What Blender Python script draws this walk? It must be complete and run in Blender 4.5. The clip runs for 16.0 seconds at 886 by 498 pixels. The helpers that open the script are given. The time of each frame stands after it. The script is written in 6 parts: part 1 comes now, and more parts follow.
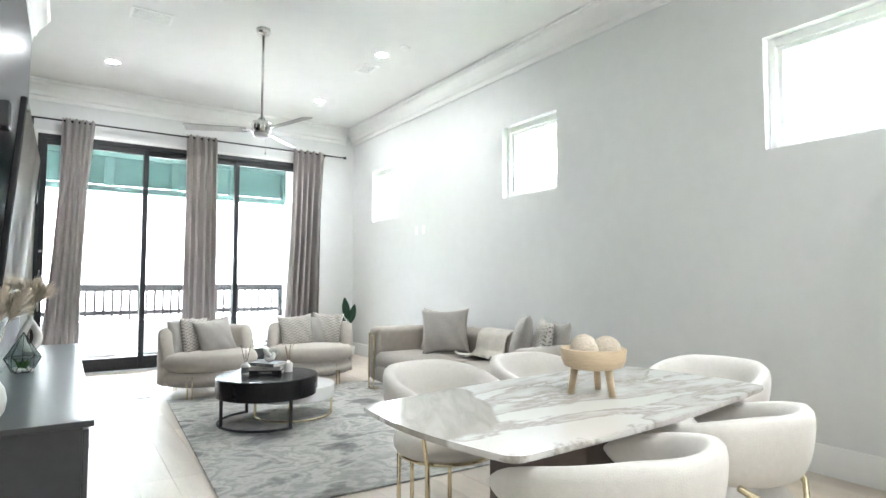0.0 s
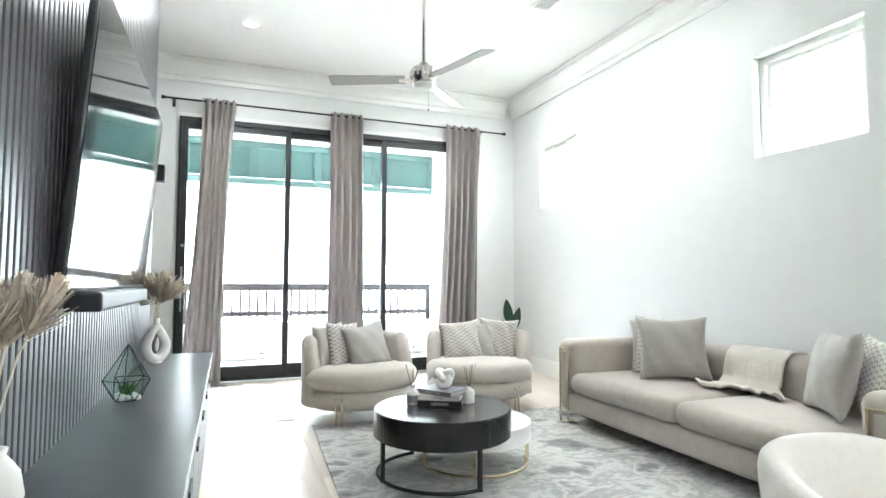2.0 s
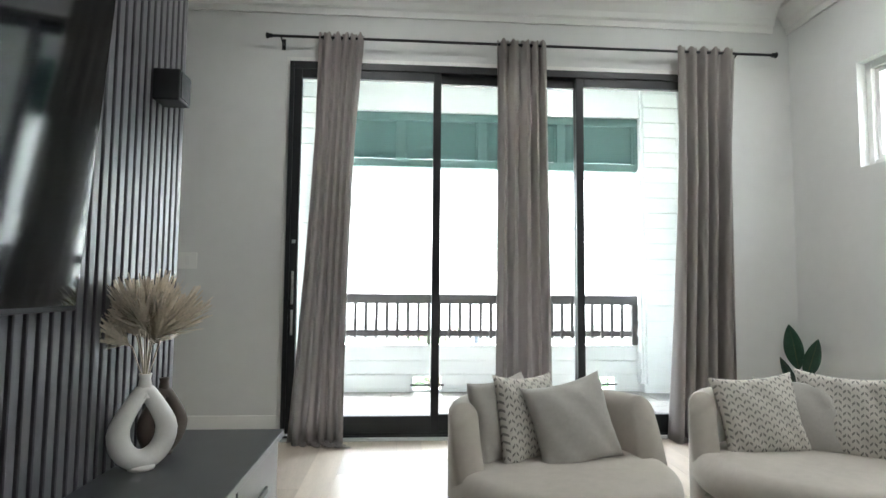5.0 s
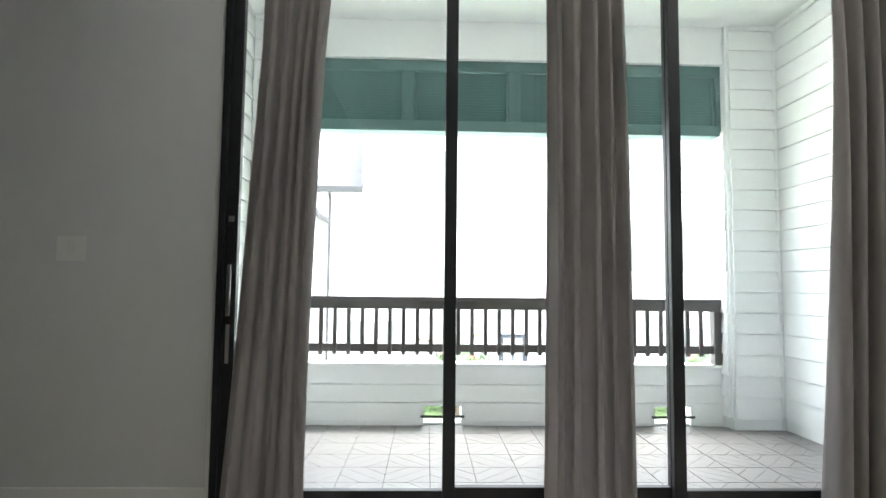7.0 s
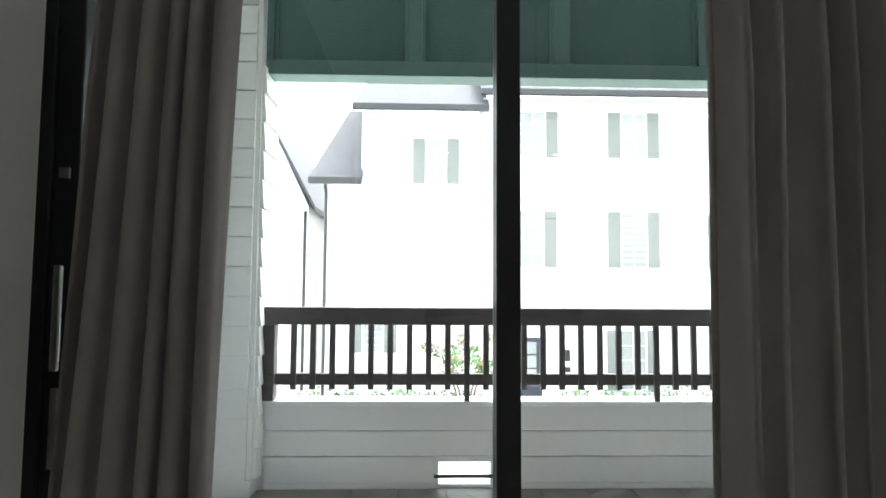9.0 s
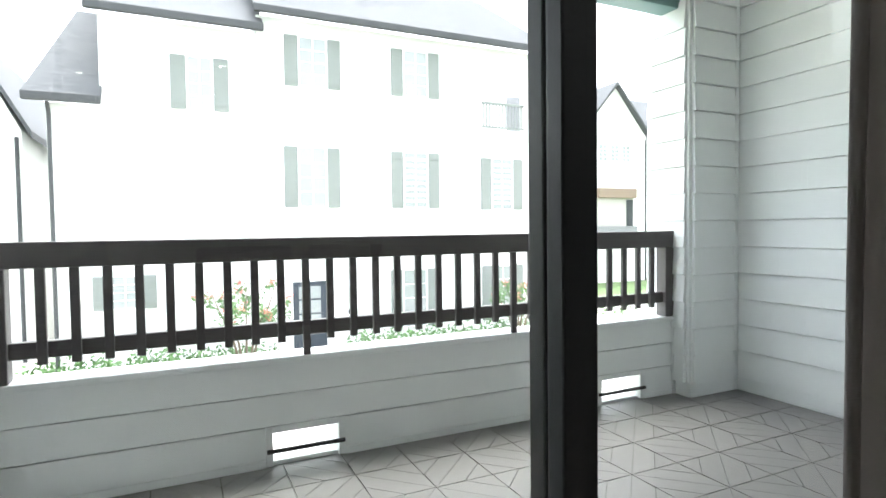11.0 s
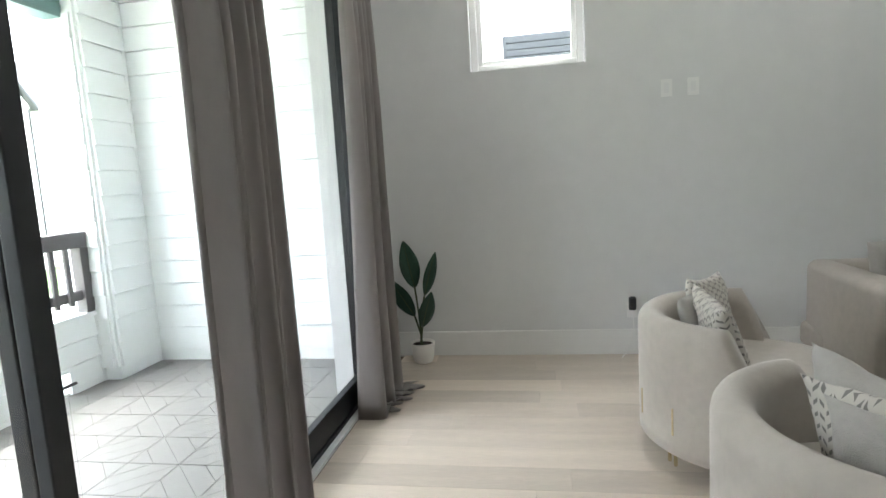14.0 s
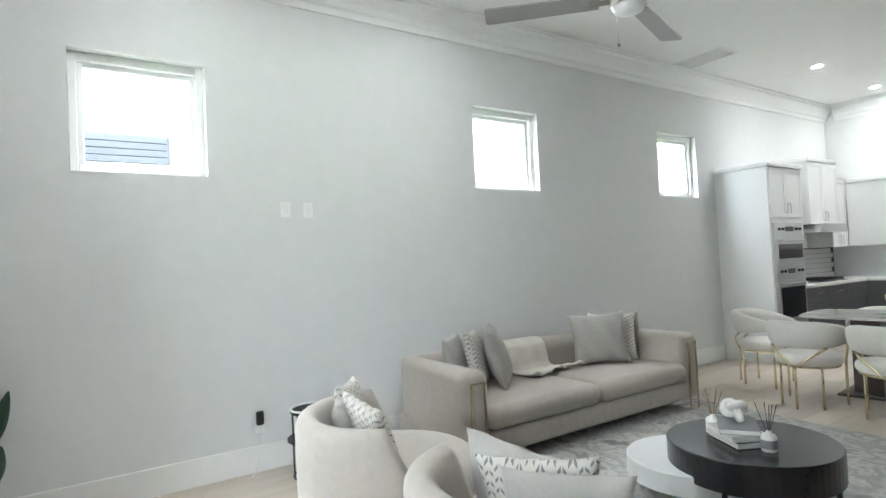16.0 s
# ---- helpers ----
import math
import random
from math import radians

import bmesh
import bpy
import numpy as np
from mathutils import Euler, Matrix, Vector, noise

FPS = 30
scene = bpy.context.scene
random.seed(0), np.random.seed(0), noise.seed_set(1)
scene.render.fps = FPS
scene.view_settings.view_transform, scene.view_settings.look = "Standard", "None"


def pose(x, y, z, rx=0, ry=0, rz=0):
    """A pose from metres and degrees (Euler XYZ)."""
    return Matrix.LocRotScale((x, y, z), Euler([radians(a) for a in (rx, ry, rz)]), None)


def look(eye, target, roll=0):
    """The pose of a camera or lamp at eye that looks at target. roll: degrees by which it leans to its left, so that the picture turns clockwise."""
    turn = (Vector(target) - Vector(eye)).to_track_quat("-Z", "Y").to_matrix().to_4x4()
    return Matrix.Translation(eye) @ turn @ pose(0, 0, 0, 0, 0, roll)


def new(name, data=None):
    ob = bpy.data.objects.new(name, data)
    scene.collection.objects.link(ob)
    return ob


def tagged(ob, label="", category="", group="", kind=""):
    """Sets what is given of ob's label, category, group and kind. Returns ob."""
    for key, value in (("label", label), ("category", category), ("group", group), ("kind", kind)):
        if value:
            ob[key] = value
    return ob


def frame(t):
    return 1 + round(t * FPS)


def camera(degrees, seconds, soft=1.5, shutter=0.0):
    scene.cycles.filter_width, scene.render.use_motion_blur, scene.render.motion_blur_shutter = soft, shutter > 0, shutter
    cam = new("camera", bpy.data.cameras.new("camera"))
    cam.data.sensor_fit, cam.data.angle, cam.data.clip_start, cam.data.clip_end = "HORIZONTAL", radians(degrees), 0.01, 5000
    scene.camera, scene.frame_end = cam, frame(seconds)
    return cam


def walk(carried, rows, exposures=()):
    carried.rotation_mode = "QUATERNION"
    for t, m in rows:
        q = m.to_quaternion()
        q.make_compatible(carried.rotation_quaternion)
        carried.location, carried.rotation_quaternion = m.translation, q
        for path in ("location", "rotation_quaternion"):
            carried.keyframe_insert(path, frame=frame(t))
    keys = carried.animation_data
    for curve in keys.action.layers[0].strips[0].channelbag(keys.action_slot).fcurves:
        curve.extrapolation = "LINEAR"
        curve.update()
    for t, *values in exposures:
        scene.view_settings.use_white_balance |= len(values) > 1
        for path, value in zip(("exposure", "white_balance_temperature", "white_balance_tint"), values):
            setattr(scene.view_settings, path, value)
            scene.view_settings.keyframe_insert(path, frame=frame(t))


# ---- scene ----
cam = camera(76.9, 16.0)
PATH = [
    (0, (0.01, 0.314, 1.219), (1.131, 1.967, 1.329), 0.1),
    (0.5, (0.033, 0.725, 1.195), (1.075, 2.428, 1.309), 0.1),
    (1, (0.082, 1.087, 1.17), (1.049, 2.834, 1.282), 0.2),
    (1.5, (0.173, 1.474, 1.169), (1.036, 3.274, 1.283), 0.1),
    (2, (0.231, 1.925, 1.17), (0.951, 3.787, 1.286), 0.2),
    (2.5, (0.323, 2.341, 1.163), (0.866, 4.262, 1.281), 0.3),
    (3, (0.398, 2.739, 1.154), (0.718, 4.709, 1.279), 0.4),
    (3.5, (0.472, 3.152, 1.169), (0.691, 5.135, 1.301), 0.5),
    (4, (0.561, 3.556, 1.185), (0.755, 5.542, 1.32), 0.4),
    (4.2, (0.582, 3.711, 1.19), (0.763, 5.698, 1.327), 0.4),
    (6.3, (0.723, 5.357, 1.222), (0.812, 7.35, 1.365), 0.7),
    (6.5, (0.741, 5.523, 1.231), (0.822, 7.517, 1.37), 0.7),
    (7, (0.769, 5.934, 1.224), (0.827, 7.928, 1.359), 0.6),
    (7.5, (0.737, 6.322, 1.236), (0.779, 8.316, 1.378), 0.5),
    (8, (0.724, 6.703, 1.294), (0.759, 8.699, 1.414), 0.9),
    (8.2, (0.723, 6.85, 1.304), (0.748, 8.847, 1.425), 0.5),
    (10.3, (0.481, 8.108, 1.225), (0.889, 10.062, 1.35), 0.1),
    (10.5, (0.434, 8.171, 1.214), (1.016, 10.082, 1.301), -0.2),
    (11, (0.37, 8.207, 1.164), (1.215, 10.018, 1.092), -0.7),
    (11.5, (0.321, 8.191, 1.166), (1.271, 9.937, 0.945), -1.1),
    (12, (0.256, 8.103, 1.181), (1.363, 9.75, 0.93), -1.5),
    (12.5, (0.181, 8.011, 1.221), (1.561, 9.433, 0.951), -2.7),
    (13, (0.024, 7.884, 1.262), (1.677, 8.971, 0.968), -2.9),
    (13.5, (-0.137, 7.791, 1.302), (1.708, 8.496, 0.99), -3.3),
    (14, (-0.169, 7.75, 1.345), (1.788, 8.084, 1.105), -3.4),
    (14.5, (-0.282, 7.771, 1.362), (1.716, 7.745, 1.281), -2.5),
    (15, (-0.327, 7.86, 1.382), (1.64, 7.497, 1.415), -2.8),
    (15.5, (-0.285, 8.069, 1.409), (1.576, 7.338, 1.469), -3.1),
    (16, (-0.153, 8.176, 1.422), (1.512, 7.071, 1.478), -2.8),
]

EXPOSE = [(0.0, 5.92, 5900, 7), (1.0, 6.22, 5900, 7), (2.5, 6.07, 5850, 6), (3.5, 5.67, 5950, 6), (4.2, 5.32, 6050, 6), (6.3, 4.47, 6100, 7), (7.0, 4.22, 6200, 7), (8.2, 3.62, 6200, 7), (10.3, 2.85, 6200, 6), (11.0, 3.2, 6200, 6), (12.0, 3.7, 6200, 6), (13.0, 4.13, 6200, 6), (14.0, 4.51, 6150, 7), (15.0, 4.86, 5900, 6), (16.0, 5.26, 5850, 5)]
walk(cam, [(t, look(e, g, r)) for t, e, g, r in PATH], EXPOSE)

# ---- world and light ----
world = bpy.data.worlds.new("sky")
scene.world = world
world.use_nodes = True
wn = world.node_tree
sky = wn.nodes.new("ShaderNodeTexSky")
sky.sky_type = 'NISHITA'
sky.sun_disc = False
sky.sun_elevation = radians(76)
sky.sun_rotation = radians(31)
sky.air_density, sky.dust_density = 1.0, 6.0
SKY = 0.15
wn.nodes["Background"].inputs["Strength"].default_value = SKY
soft = wn.nodes.new("ShaderNodeHueSaturation")
soft.inputs["Saturation"].default_value = 0.25
wn.links.new(sky.outputs[0], soft.inputs["Color"])
wn.links.new(soft.outputs[0], wn.nodes["Background"].inputs["Color"])
sun_data = bpy.data.lights.new("sun", 'SUN')
sun_data.energy, sun_data.angle, sun_data.color = 0.25, radians(30), (1.0, 0.98, 0.95)
sun = new("sun", sun_data)
sun.matrix_world = look((3, 5, 24), (0, 0, 0))

# ---- materials ----
def mat(name, color, rough=0.5, metal=0.0, vary=0.08, scale=6.0, bump=0.0, bscale=120.0, rand=0.0, sheen=0.0, stretch=(1, 1, 1), coat=0.0, spec=0.5):
    m = bpy.data.materials.new(name)
    m.use_nodes = True
    nt = m.node_tree
    n, l = nt.nodes, nt.links
    p = n["Principled BSDF"]
    p.inputs["Roughness"].default_value = rough
    p.inputs["Metallic"].default_value = metal
    p.inputs["Specular IOR Level"].default_value = spec
    if sheen:
        p.inputs["Sheen Weight"].default_value = sheen
        p.inputs["Sheen Roughness"].default_value = 0.4
    if coat:
        p.inputs["Coat Weight"].default_value = coat
    tc = n.new("ShaderNodeTexCoord")
    mp = n.new("ShaderNodeMapping")
    mp.inputs["Scale"].default_value = stretch
    l.new(tc.outputs["Object"], mp.inputs["Vector"])
    big = n.new("ShaderNodeTexNoise")
    big.inputs["Scale"].default_value, big.inputs["Detail"].default_value = scale * 0.35, 3
    fine = n.new("ShaderNodeTexNoise")
    fine.inputs["Scale"].default_value, fine.inputs["Detail"].default_value = scale * 4, 5
    l.new(mp.outputs[0], big.inputs["Vector"])
    l.new(mp.outputs[0], fine.inputs["Vector"])
    add = n.new("ShaderNodeMath")
    add.operation = 'ADD'
    l.new(big.outputs[0], add.inputs[0])
    l.new(fine.outputs[0], add.inputs[1])
    last = add.outputs[0]
    if rand:
        info = n.new("ShaderNodeObjectInfo")
        mul = n.new("ShaderNodeMath")
        mul.operation = 'MULTIPLY_ADD'
        mul.inputs[1].default_value = rand * 2
        l.new(info.outputs["Random"], mul.inputs[0])
        l.new(last, mul.inputs[2])
        last = mul.outputs[0]
    ramp = n.new("ShaderNodeMapRange")
    ramp.inputs["From Min"].default_value, ramp.inputs["From Max"].default_value = 0.6, 1.4 + rand * 2
    l.new(last, ramp.inputs["Value"])
    mix = n.new("ShaderNodeMix")
    mix.data_type = 'RGBA'
    lo = [c * (1 - vary) for c in color]
    hi = [min(1, c * (1 + vary)) for c in color]
    mix.inputs["A"].default_value, mix.inputs["B"].default_value = (*lo, 1), (*hi, 1)
    l.new(ramp.outputs[0], mix.inputs["Factor"])
    l.new(mix.outputs["Result"], p.inputs["Base Color"])
    if bump:
        bn = n.new("ShaderNodeTexNoise")
        bn.inputs["Scale"].default_value, bn.inputs["Detail"].default_value = bscale, 3
        l.new(mp.outputs[0], bn.inputs["Vector"])
        b = n.new("ShaderNodeBump")
        b.inputs["Strength"].default_value, b.inputs["Distance"].default_value = bump, 0.01
        l.new(bn.outputs[0], b.inputs["Height"])
        l.new(b.outputs[0], p.inputs["Normal"])
    return m


def glass_mat(name, tint=(1, 1, 1), rough=0.0):
    m = bpy.data.materials.new(name)
    m.use_nodes = True
    n, l = m.node_tree.nodes, m.node_tree.links
    n.remove(n["Principled BSDF"])
    tr, gl, lw, mx = (n.new(k) for k in ("ShaderNodeBsdfTransparent", "ShaderNodeBsdfGlossy", "ShaderNodeLayerWeight", "ShaderNodeMixShader"))
    tr.inputs["Color"].default_value = (*tint, 1)
    gl.inputs["Roughness"].default_value = rough
    lw.inputs["Blend"].default_value = 0.5
    pw_, sc_ = n.new("ShaderNodeMath"), n.new("ShaderNodeMath")
    pw_.operation, sc_.operation = 'POWER', 'MULTIPLY_ADD'
    pw_.inputs[1].default_value = 5.0
    sc_.inputs[1].default_value, sc_.inputs[2].default_value = 0.9, 0.035
    l.new(lw.outputs["Facing"], pw_.inputs[0])
    l.new(pw_.outputs[0], sc_.inputs[0])
    l.new(sc_.outputs[0], mx.inputs[0])
    l.new(tr.outputs[0], mx.inputs[1])
    l.new(gl.outputs[0], mx.inputs[2])
    l.new(mx.outputs[0], n["Material Output"].inputs["Surface"])
    return m


def glow(name, color, strength):
    m = bpy.data.materials.new(name)
    m.use_nodes = True
    p = m.node_tree.nodes["Principled BSDF"]
    p.inputs["Base Color"].default_value = (0.8, 0.8, 0.8, 1)
    p.inputs["Emission Color"].default_value = (*color, 1)
    p.inputs["Emission Strength"].default_value = strength
    return m


def ramp_mat(name, stops, scale, rough=0.5, distort=2.0, detail=6, bump=0.0, coat=0.0, stretch=(1, 1, 1)):
    m = bpy.data.materials.new(name)
    m.use_nodes = True
    n, l = m.node_tree.nodes, m.node_tree.links
    p = n["Principled BSDF"]
    p.inputs["Roughness"].default_value = rough
    p.inputs["Coat Weight"].default_value = coat
    tc, mp = n.new("ShaderNodeTexCoord"), n.new("ShaderNodeMapping")
    mp.inputs["Scale"].default_value = stretch
    l.new(tc.outputs["Object"], mp.inputs["Vector"])
    t = n.new("ShaderNodeTexNoise")
    t.inputs["Roughness"].default_value = 0.62
    t.inputs["Scale"].default_value, t.inputs["Detail"].default_value, t.inputs["Distortion"].default_value = scale, detail, distort
    l.new(mp.outputs[0], t.inputs["Vector"])
    r = n.new("ShaderNodeValToRGB")
    els = r.color_ramp.elements
    while len(els) < len(stops):
        els.new(0.5)
    for e, (pos, c) in zip(els, stops):
        e.position, e.color = pos, (*c, 1)
    l.new(t.outputs[0], r.inputs[0])
    l.new(r.outputs[0], p.inputs["Base Color"])
    if bump:
        f = n.new("ShaderNodeTexNoise")
        f.inputs["Scale"].default_value = 220
        l.new(tc.outputs["Object"], f.inputs["Vector"])
        b = n.new("ShaderNodeBump")
        b.inputs["Strength"].default_value, b.inputs["Distance"].default_value = bump, 0.01
        l.new(f.outputs[0], b.inputs["Height"])
        l.new(b.outputs[0], p.inputs["Normal"])
    return m


def zigzag_mat(name, light, dark, cell):
    """Woven chevron marks, dark on light."""
    m = bpy.data.materials.new(name)
    m.use_nodes = True
    n, l = m.node_tree.nodes, m.node_tree.links
    p = n["Principled BSDF"]
    p.inputs["Roughness"].default_value = 0.9
    tc, sep = n.new("ShaderNodeTexCoord"), n.new("ShaderNodeSeparateXYZ")
    l.new(tc.outputs["Object"], sep.inputs[0])

    def op(kind, a, b=None, c=None):
        k = n.new("ShaderNodeMath")
        k.operation = kind
        for i, v in enumerate((a, b, c)):
            if v is None:
                continue
            if isinstance(v, (int, float)):
                k.inputs[i].default_value = v
            else:
                l.new(v, k.inputs[i])
        return k.outputs[0]
    u = op('PINGPONG', sep.outputs[0], cell * 0.5)
    col = op('FLOORED_MODULO', op('FLOOR', op('DIVIDE', sep.outputs[0], cell)), 2.0)
    v = op('ADD', op('SUBTRACT', sep.outputs[1], u), op('MULTIPLY', col, cell * 0.5))
    w = op('FLOORED_MODULO', v, cell)
    stripe = op('LESS_THAN', w, cell * 0.34)
    gap = op('GREATER_THAN', op('PINGPONG', sep.outputs[0], cell * 0.5), cell * 0.08)
    gap2 = op('LESS_THAN', op('PINGPONG', sep.outputs[0], cell * 0.5), cell * 0.42)
    f = op('MULTIPLY', stripe, op('MULTIPLY', gap, gap2))
    mix = n.new("ShaderNodeMix")
    mix.data_type = 'RGBA'
    mix.inputs["A"].default_value, mix.inputs["B"].default_value = (*light, 1), (*dark, 1)
    l.new(f, mix.inputs["Factor"])
    l.new(mix.outputs["Result"], p.inputs["Base Color"])
    b = n.new("ShaderNodeBump")
    b.inputs["Strength"].default_value, b.inputs["Distance"].default_value = 0.4, 0.004
    l.new(f, b.inputs["Height"])
    l.new(b.outputs[0], p.inputs["Normal"])
    return m


M_WALL = mat("wall paint", (0.715, 0.72, 0.71), 0.8, vary=0.03, scale=2, bump=0.06, bscale=160, spec=0.2)
M_CEIL = mat("ceiling paint", (0.79, 0.785, 0.77), 0.85, vary=0.02, scale=1.5, bump=0.05, bscale=120)
M_TRIM = mat("white trim", (0.82, 0.82, 0.80), 0.35, vary=0.02, scale=3)
M_OAK = mat("pale oak", (0.60, 0.525, 0.44), 0.36, vary=0.27, scale=5, bump=0.10, bscale=60, rand=0.5, stretch=(9, 0.7, 1))
M_GAP = mat("floor joint", (0.16, 0.12, 0.09), 0.8)
M_BLACK = mat("black metal frame", (0.012, 0.013, 0.015), 0.45, vary=0.15, scale=8, bump=0.03)
M_BLACKMATT = mat("matt black", (0.015, 0.015, 0.017), 0.45, vary=0.15)
M_GLASS = glass_mat("clear glass")
M_GREENGLASS = glass_mat("pale green glass", (0.86, 0.94, 0.91))
M_CURT = mat("taupe curtain cloth", (0.345, 0.318, 0.30), 0.75, vary=0.12, scale=9, bump=0.25, bscale=420, sheen=0.25, stretch=(1, 1, 0.25))
nt_ = M_CURT.node_tree
tl_, mx_ = nt_.nodes.new("ShaderNodeBsdfTranslucent"), nt_.nodes.new("ShaderNodeMixShader")
tl_.inputs["Color"].default_value = (0.49, 0.455, 0.435, 1)
mx_.inputs[0].default_value = 0.5
nt_.links.new(nt_.nodes["Principled BSDF"].outputs[0], mx_.inputs[1])
nt_.links.new(tl_.outputs[0], mx_.inputs[2])
nt_.links.new(mx_.outputs[0], nt_.nodes["Material Output"].inputs["Surface"])
M_SIDING = mat("white siding", (0.85, 0.88, 0.87), 0.55, vary=0.03, scale=3, bump=0.12, bscale=35, stretch=(0.5, 0.5, 3))
M_TILE = mat("porcelain tile", (0.20, 0.193, 0.185), 0.38, vary=0.06, scale=7, rand=0.28, bump=0.05, bscale=50)
M_GROUT = mat("grout", (0.05, 0.047, 0.045), 0.9, vary=0.2)
M_RAIL = mat("dark stained rail wood", (0.085, 0.078, 0.077), 0.5, vary=0.3, scale=10, bump=0.2, bscale=40, stretch=(1, 6, 6))
M_GREEN = mat("green painted louvre", (0.105, 0.195, 0.185), 0.5, vary=0.1, scale=5)
M_SLAT = mat("charcoal slat", (0.095, 0.090, 0.100), 0.30, vary=0.2, scale=6, bump=0.05, bscale=80, rand=0.1, stretch=(6, 6, 0.6))
M_SLATBACK = mat("slat backing", (0.006, 0.006, 0.008), 0.7)
M_CONS = mat("charcoal lacquer", (0.048, 0.050, 0.055), 0.30, vary=0.15, scale=4, bump=0.015)
M_SCREEN = mat("tv screen", (0.004, 0.004, 0.005), 0.06, vary=0.1, spec=0.9)
M_BAR = mat("soundbar cloth", (0.03, 0.03, 0.035), 0.45, vary=0.2, bump=0.1, bscale=500)
M_VELVET = mat("beige velvet", (0.49, 0.45, 0.40), 0.85, vary=0.09, scale=6, bump=0.12, bscale=500, sheen=0.35)
M_SOFA = mat("taupe beige velvet", (0.41, 0.37, 0.322), 0.85, vary=0.10, scale=5, bump=0.12, bscale=500, sheen=0.3)
M_BOUCLE = mat("ivory boucle", (0.72, 0.69, 0.645), 0.92, vary=0.06, scale=12, bump=0.2, bscale=240, sheen=0.3)
M_GOLD = mat("brushed gold", (0.78, 0.68, 0.47), 0.22, metal=1.0, vary=0.06)
M_PGREY = mat("grey cushion cloth", (0.37, 0.35, 0.32), 0.9, vary=0.08, scale=14, bump=0.4, bscale=380, sheen=0.2)
M_PLIGHT = mat("pale grey cushion cloth", (0.475, 0.455, 0.425), 0.9, vary=0.07, scale=14, bump=0.5, bscale=260, sheen=0.2)
M_PZIG = zigzag_mat("chevron cushion cloth", (0.60, 0.57, 0.52), (0.235, 0.225, 0.21), 0.034)
M_KNIT = mat("cream knit throw", (0.70, 0.66, 0.59), 0.95, vary=0.12, scale=30, bump=1.0, bscale=130)
M_RUG = ramp_mat("grey abstract rug", [(0.32, (0.15, 0.15, 0.145)), (0.41, (0.30, 0.30, 0.285)), (0.47, (0.56, 0.55, 0.52)), (0.53, (0.36, 0.36, 0.34)), (0.58, (0.60, 0.585, 0.55)), (0.66, (0.24, 0.24, 0.23))], 2.1, 0.95, 0.35, 14, bump=0.7, stretch=(1.0, 1.3, 1))
M_MARBLE = ramp_mat("veined sintered stone", [(0.0, (0.68, 0.665, 0.635)), (0.455, (0.69, 0.675, 0.645)), (0.475, (0.40, 0.37, 0.33)), (0.495, (0.56, 0.54, 0.50)), (0.54, (0.67, 0.655, 0.625)), (0.60, (0.70, 0.685, 0.655))], 1.1, 0.12, 0.5, 9, coat=0.3, stretch=(0.7, 1.7, 1))


def add_cloud(m, centre, turn, half, pale, deep):
    """One large grey-brown cloud with a ragged edge in the stone, streaked along its length."""
    n, l = m.node_tree.nodes, m.node_tree.links
    p, old = n["Principled BSDF"], n["Color Ramp"]
    tc, mp, warp, add, ln = (n.new(k) for k in ("ShaderNodeTexCoord", "ShaderNodeMapping", "ShaderNodeTexNoise", "ShaderNodeVectorMath", "ShaderNodeVectorMath"))
    mp.vector_type = 'TEXTURE'
    mp.inputs["Location"].default_value, mp.inputs["Rotation"].default_value, mp.inputs["Scale"].default_value = (*centre, 0.75), (0, 0, radians(turn)), (*half, 1.0)
    l.new(tc.outputs["Object"], mp.inputs["Vector"])
    warp.inputs["Scale"].default_value, warp.inputs["Detail"].default_value = 1.3, 6
    l.new(mp.outputs[0], warp.inputs["Vector"])
    add.operation, ln.operation = 'ADD', 'LENGTH'
    l.new(mp.outputs[0], add.inputs[0])
    sub = n.new("ShaderNodeVectorMath")
    sub.operation = 'MULTIPLY_ADD'
    sub.inputs[1].default_value, sub.inputs[2].default_value = (1.1, 1.1, 0), (-0.55, -0.55, 0)
    l.new(warp.outputs["Color"], sub.inputs[0])
    l.new(sub.outputs[0], add.inputs[1])
    l.new(add.outputs[0], ln.inputs[0])
    edge = n.new("ShaderNodeMapRange")
    edge.inputs["From Min"].default_value, edge.inputs["From Max"].default_value = 0.93, 1.02
    edge.inputs["To Min"].default_value, edge.inputs["To Max"].default_value = 1.0, 0.0
    l.new(ln.outputs["Value"], edge.inputs["Value"])
    streak, sm = n.new("ShaderNodeTexNoise"), n.new("ShaderNodeMapping")
    sm.inputs["Scale"].default_value = (1.2, 3.0, 1)
    streak.inputs["Scale"].default_value, streak.inputs["Detail"].default_value, streak.inputs["Distortion"].default_value = 1.3, 8, 0.8
    l.new(mp.outputs[0], sm.inputs["Vector"])
    l.new(sm.outputs[0], streak.inputs["Vector"])
    tone, over = n.new("ShaderNodeMix"), n.new("ShaderNodeMix")
    tone.data_type = over.data_type = 'RGBA'
    sharp = n.new("ShaderNodeMapRange")
    sharp.inputs["From Min"].default_value, sharp.inputs["From Max"].default_value = 0.35, 0.65
    l.new(streak.outputs[0], sharp.inputs["Value"])
    tone.inputs["A"].default_value, tone.inputs["B"].default_value = (*deep, 1), (*pale, 1)
    l.new(sharp.outputs[0], tone.inputs["Factor"])
    l.new(edge.outputs[0], over.inputs["Factor"])
    l.new(old.outputs[0], over.inputs["A"])
    l.new(tone.outputs["Result"], over.inputs["B"])
    l.new(over.outputs["Result"], p.inputs["Base Color"])


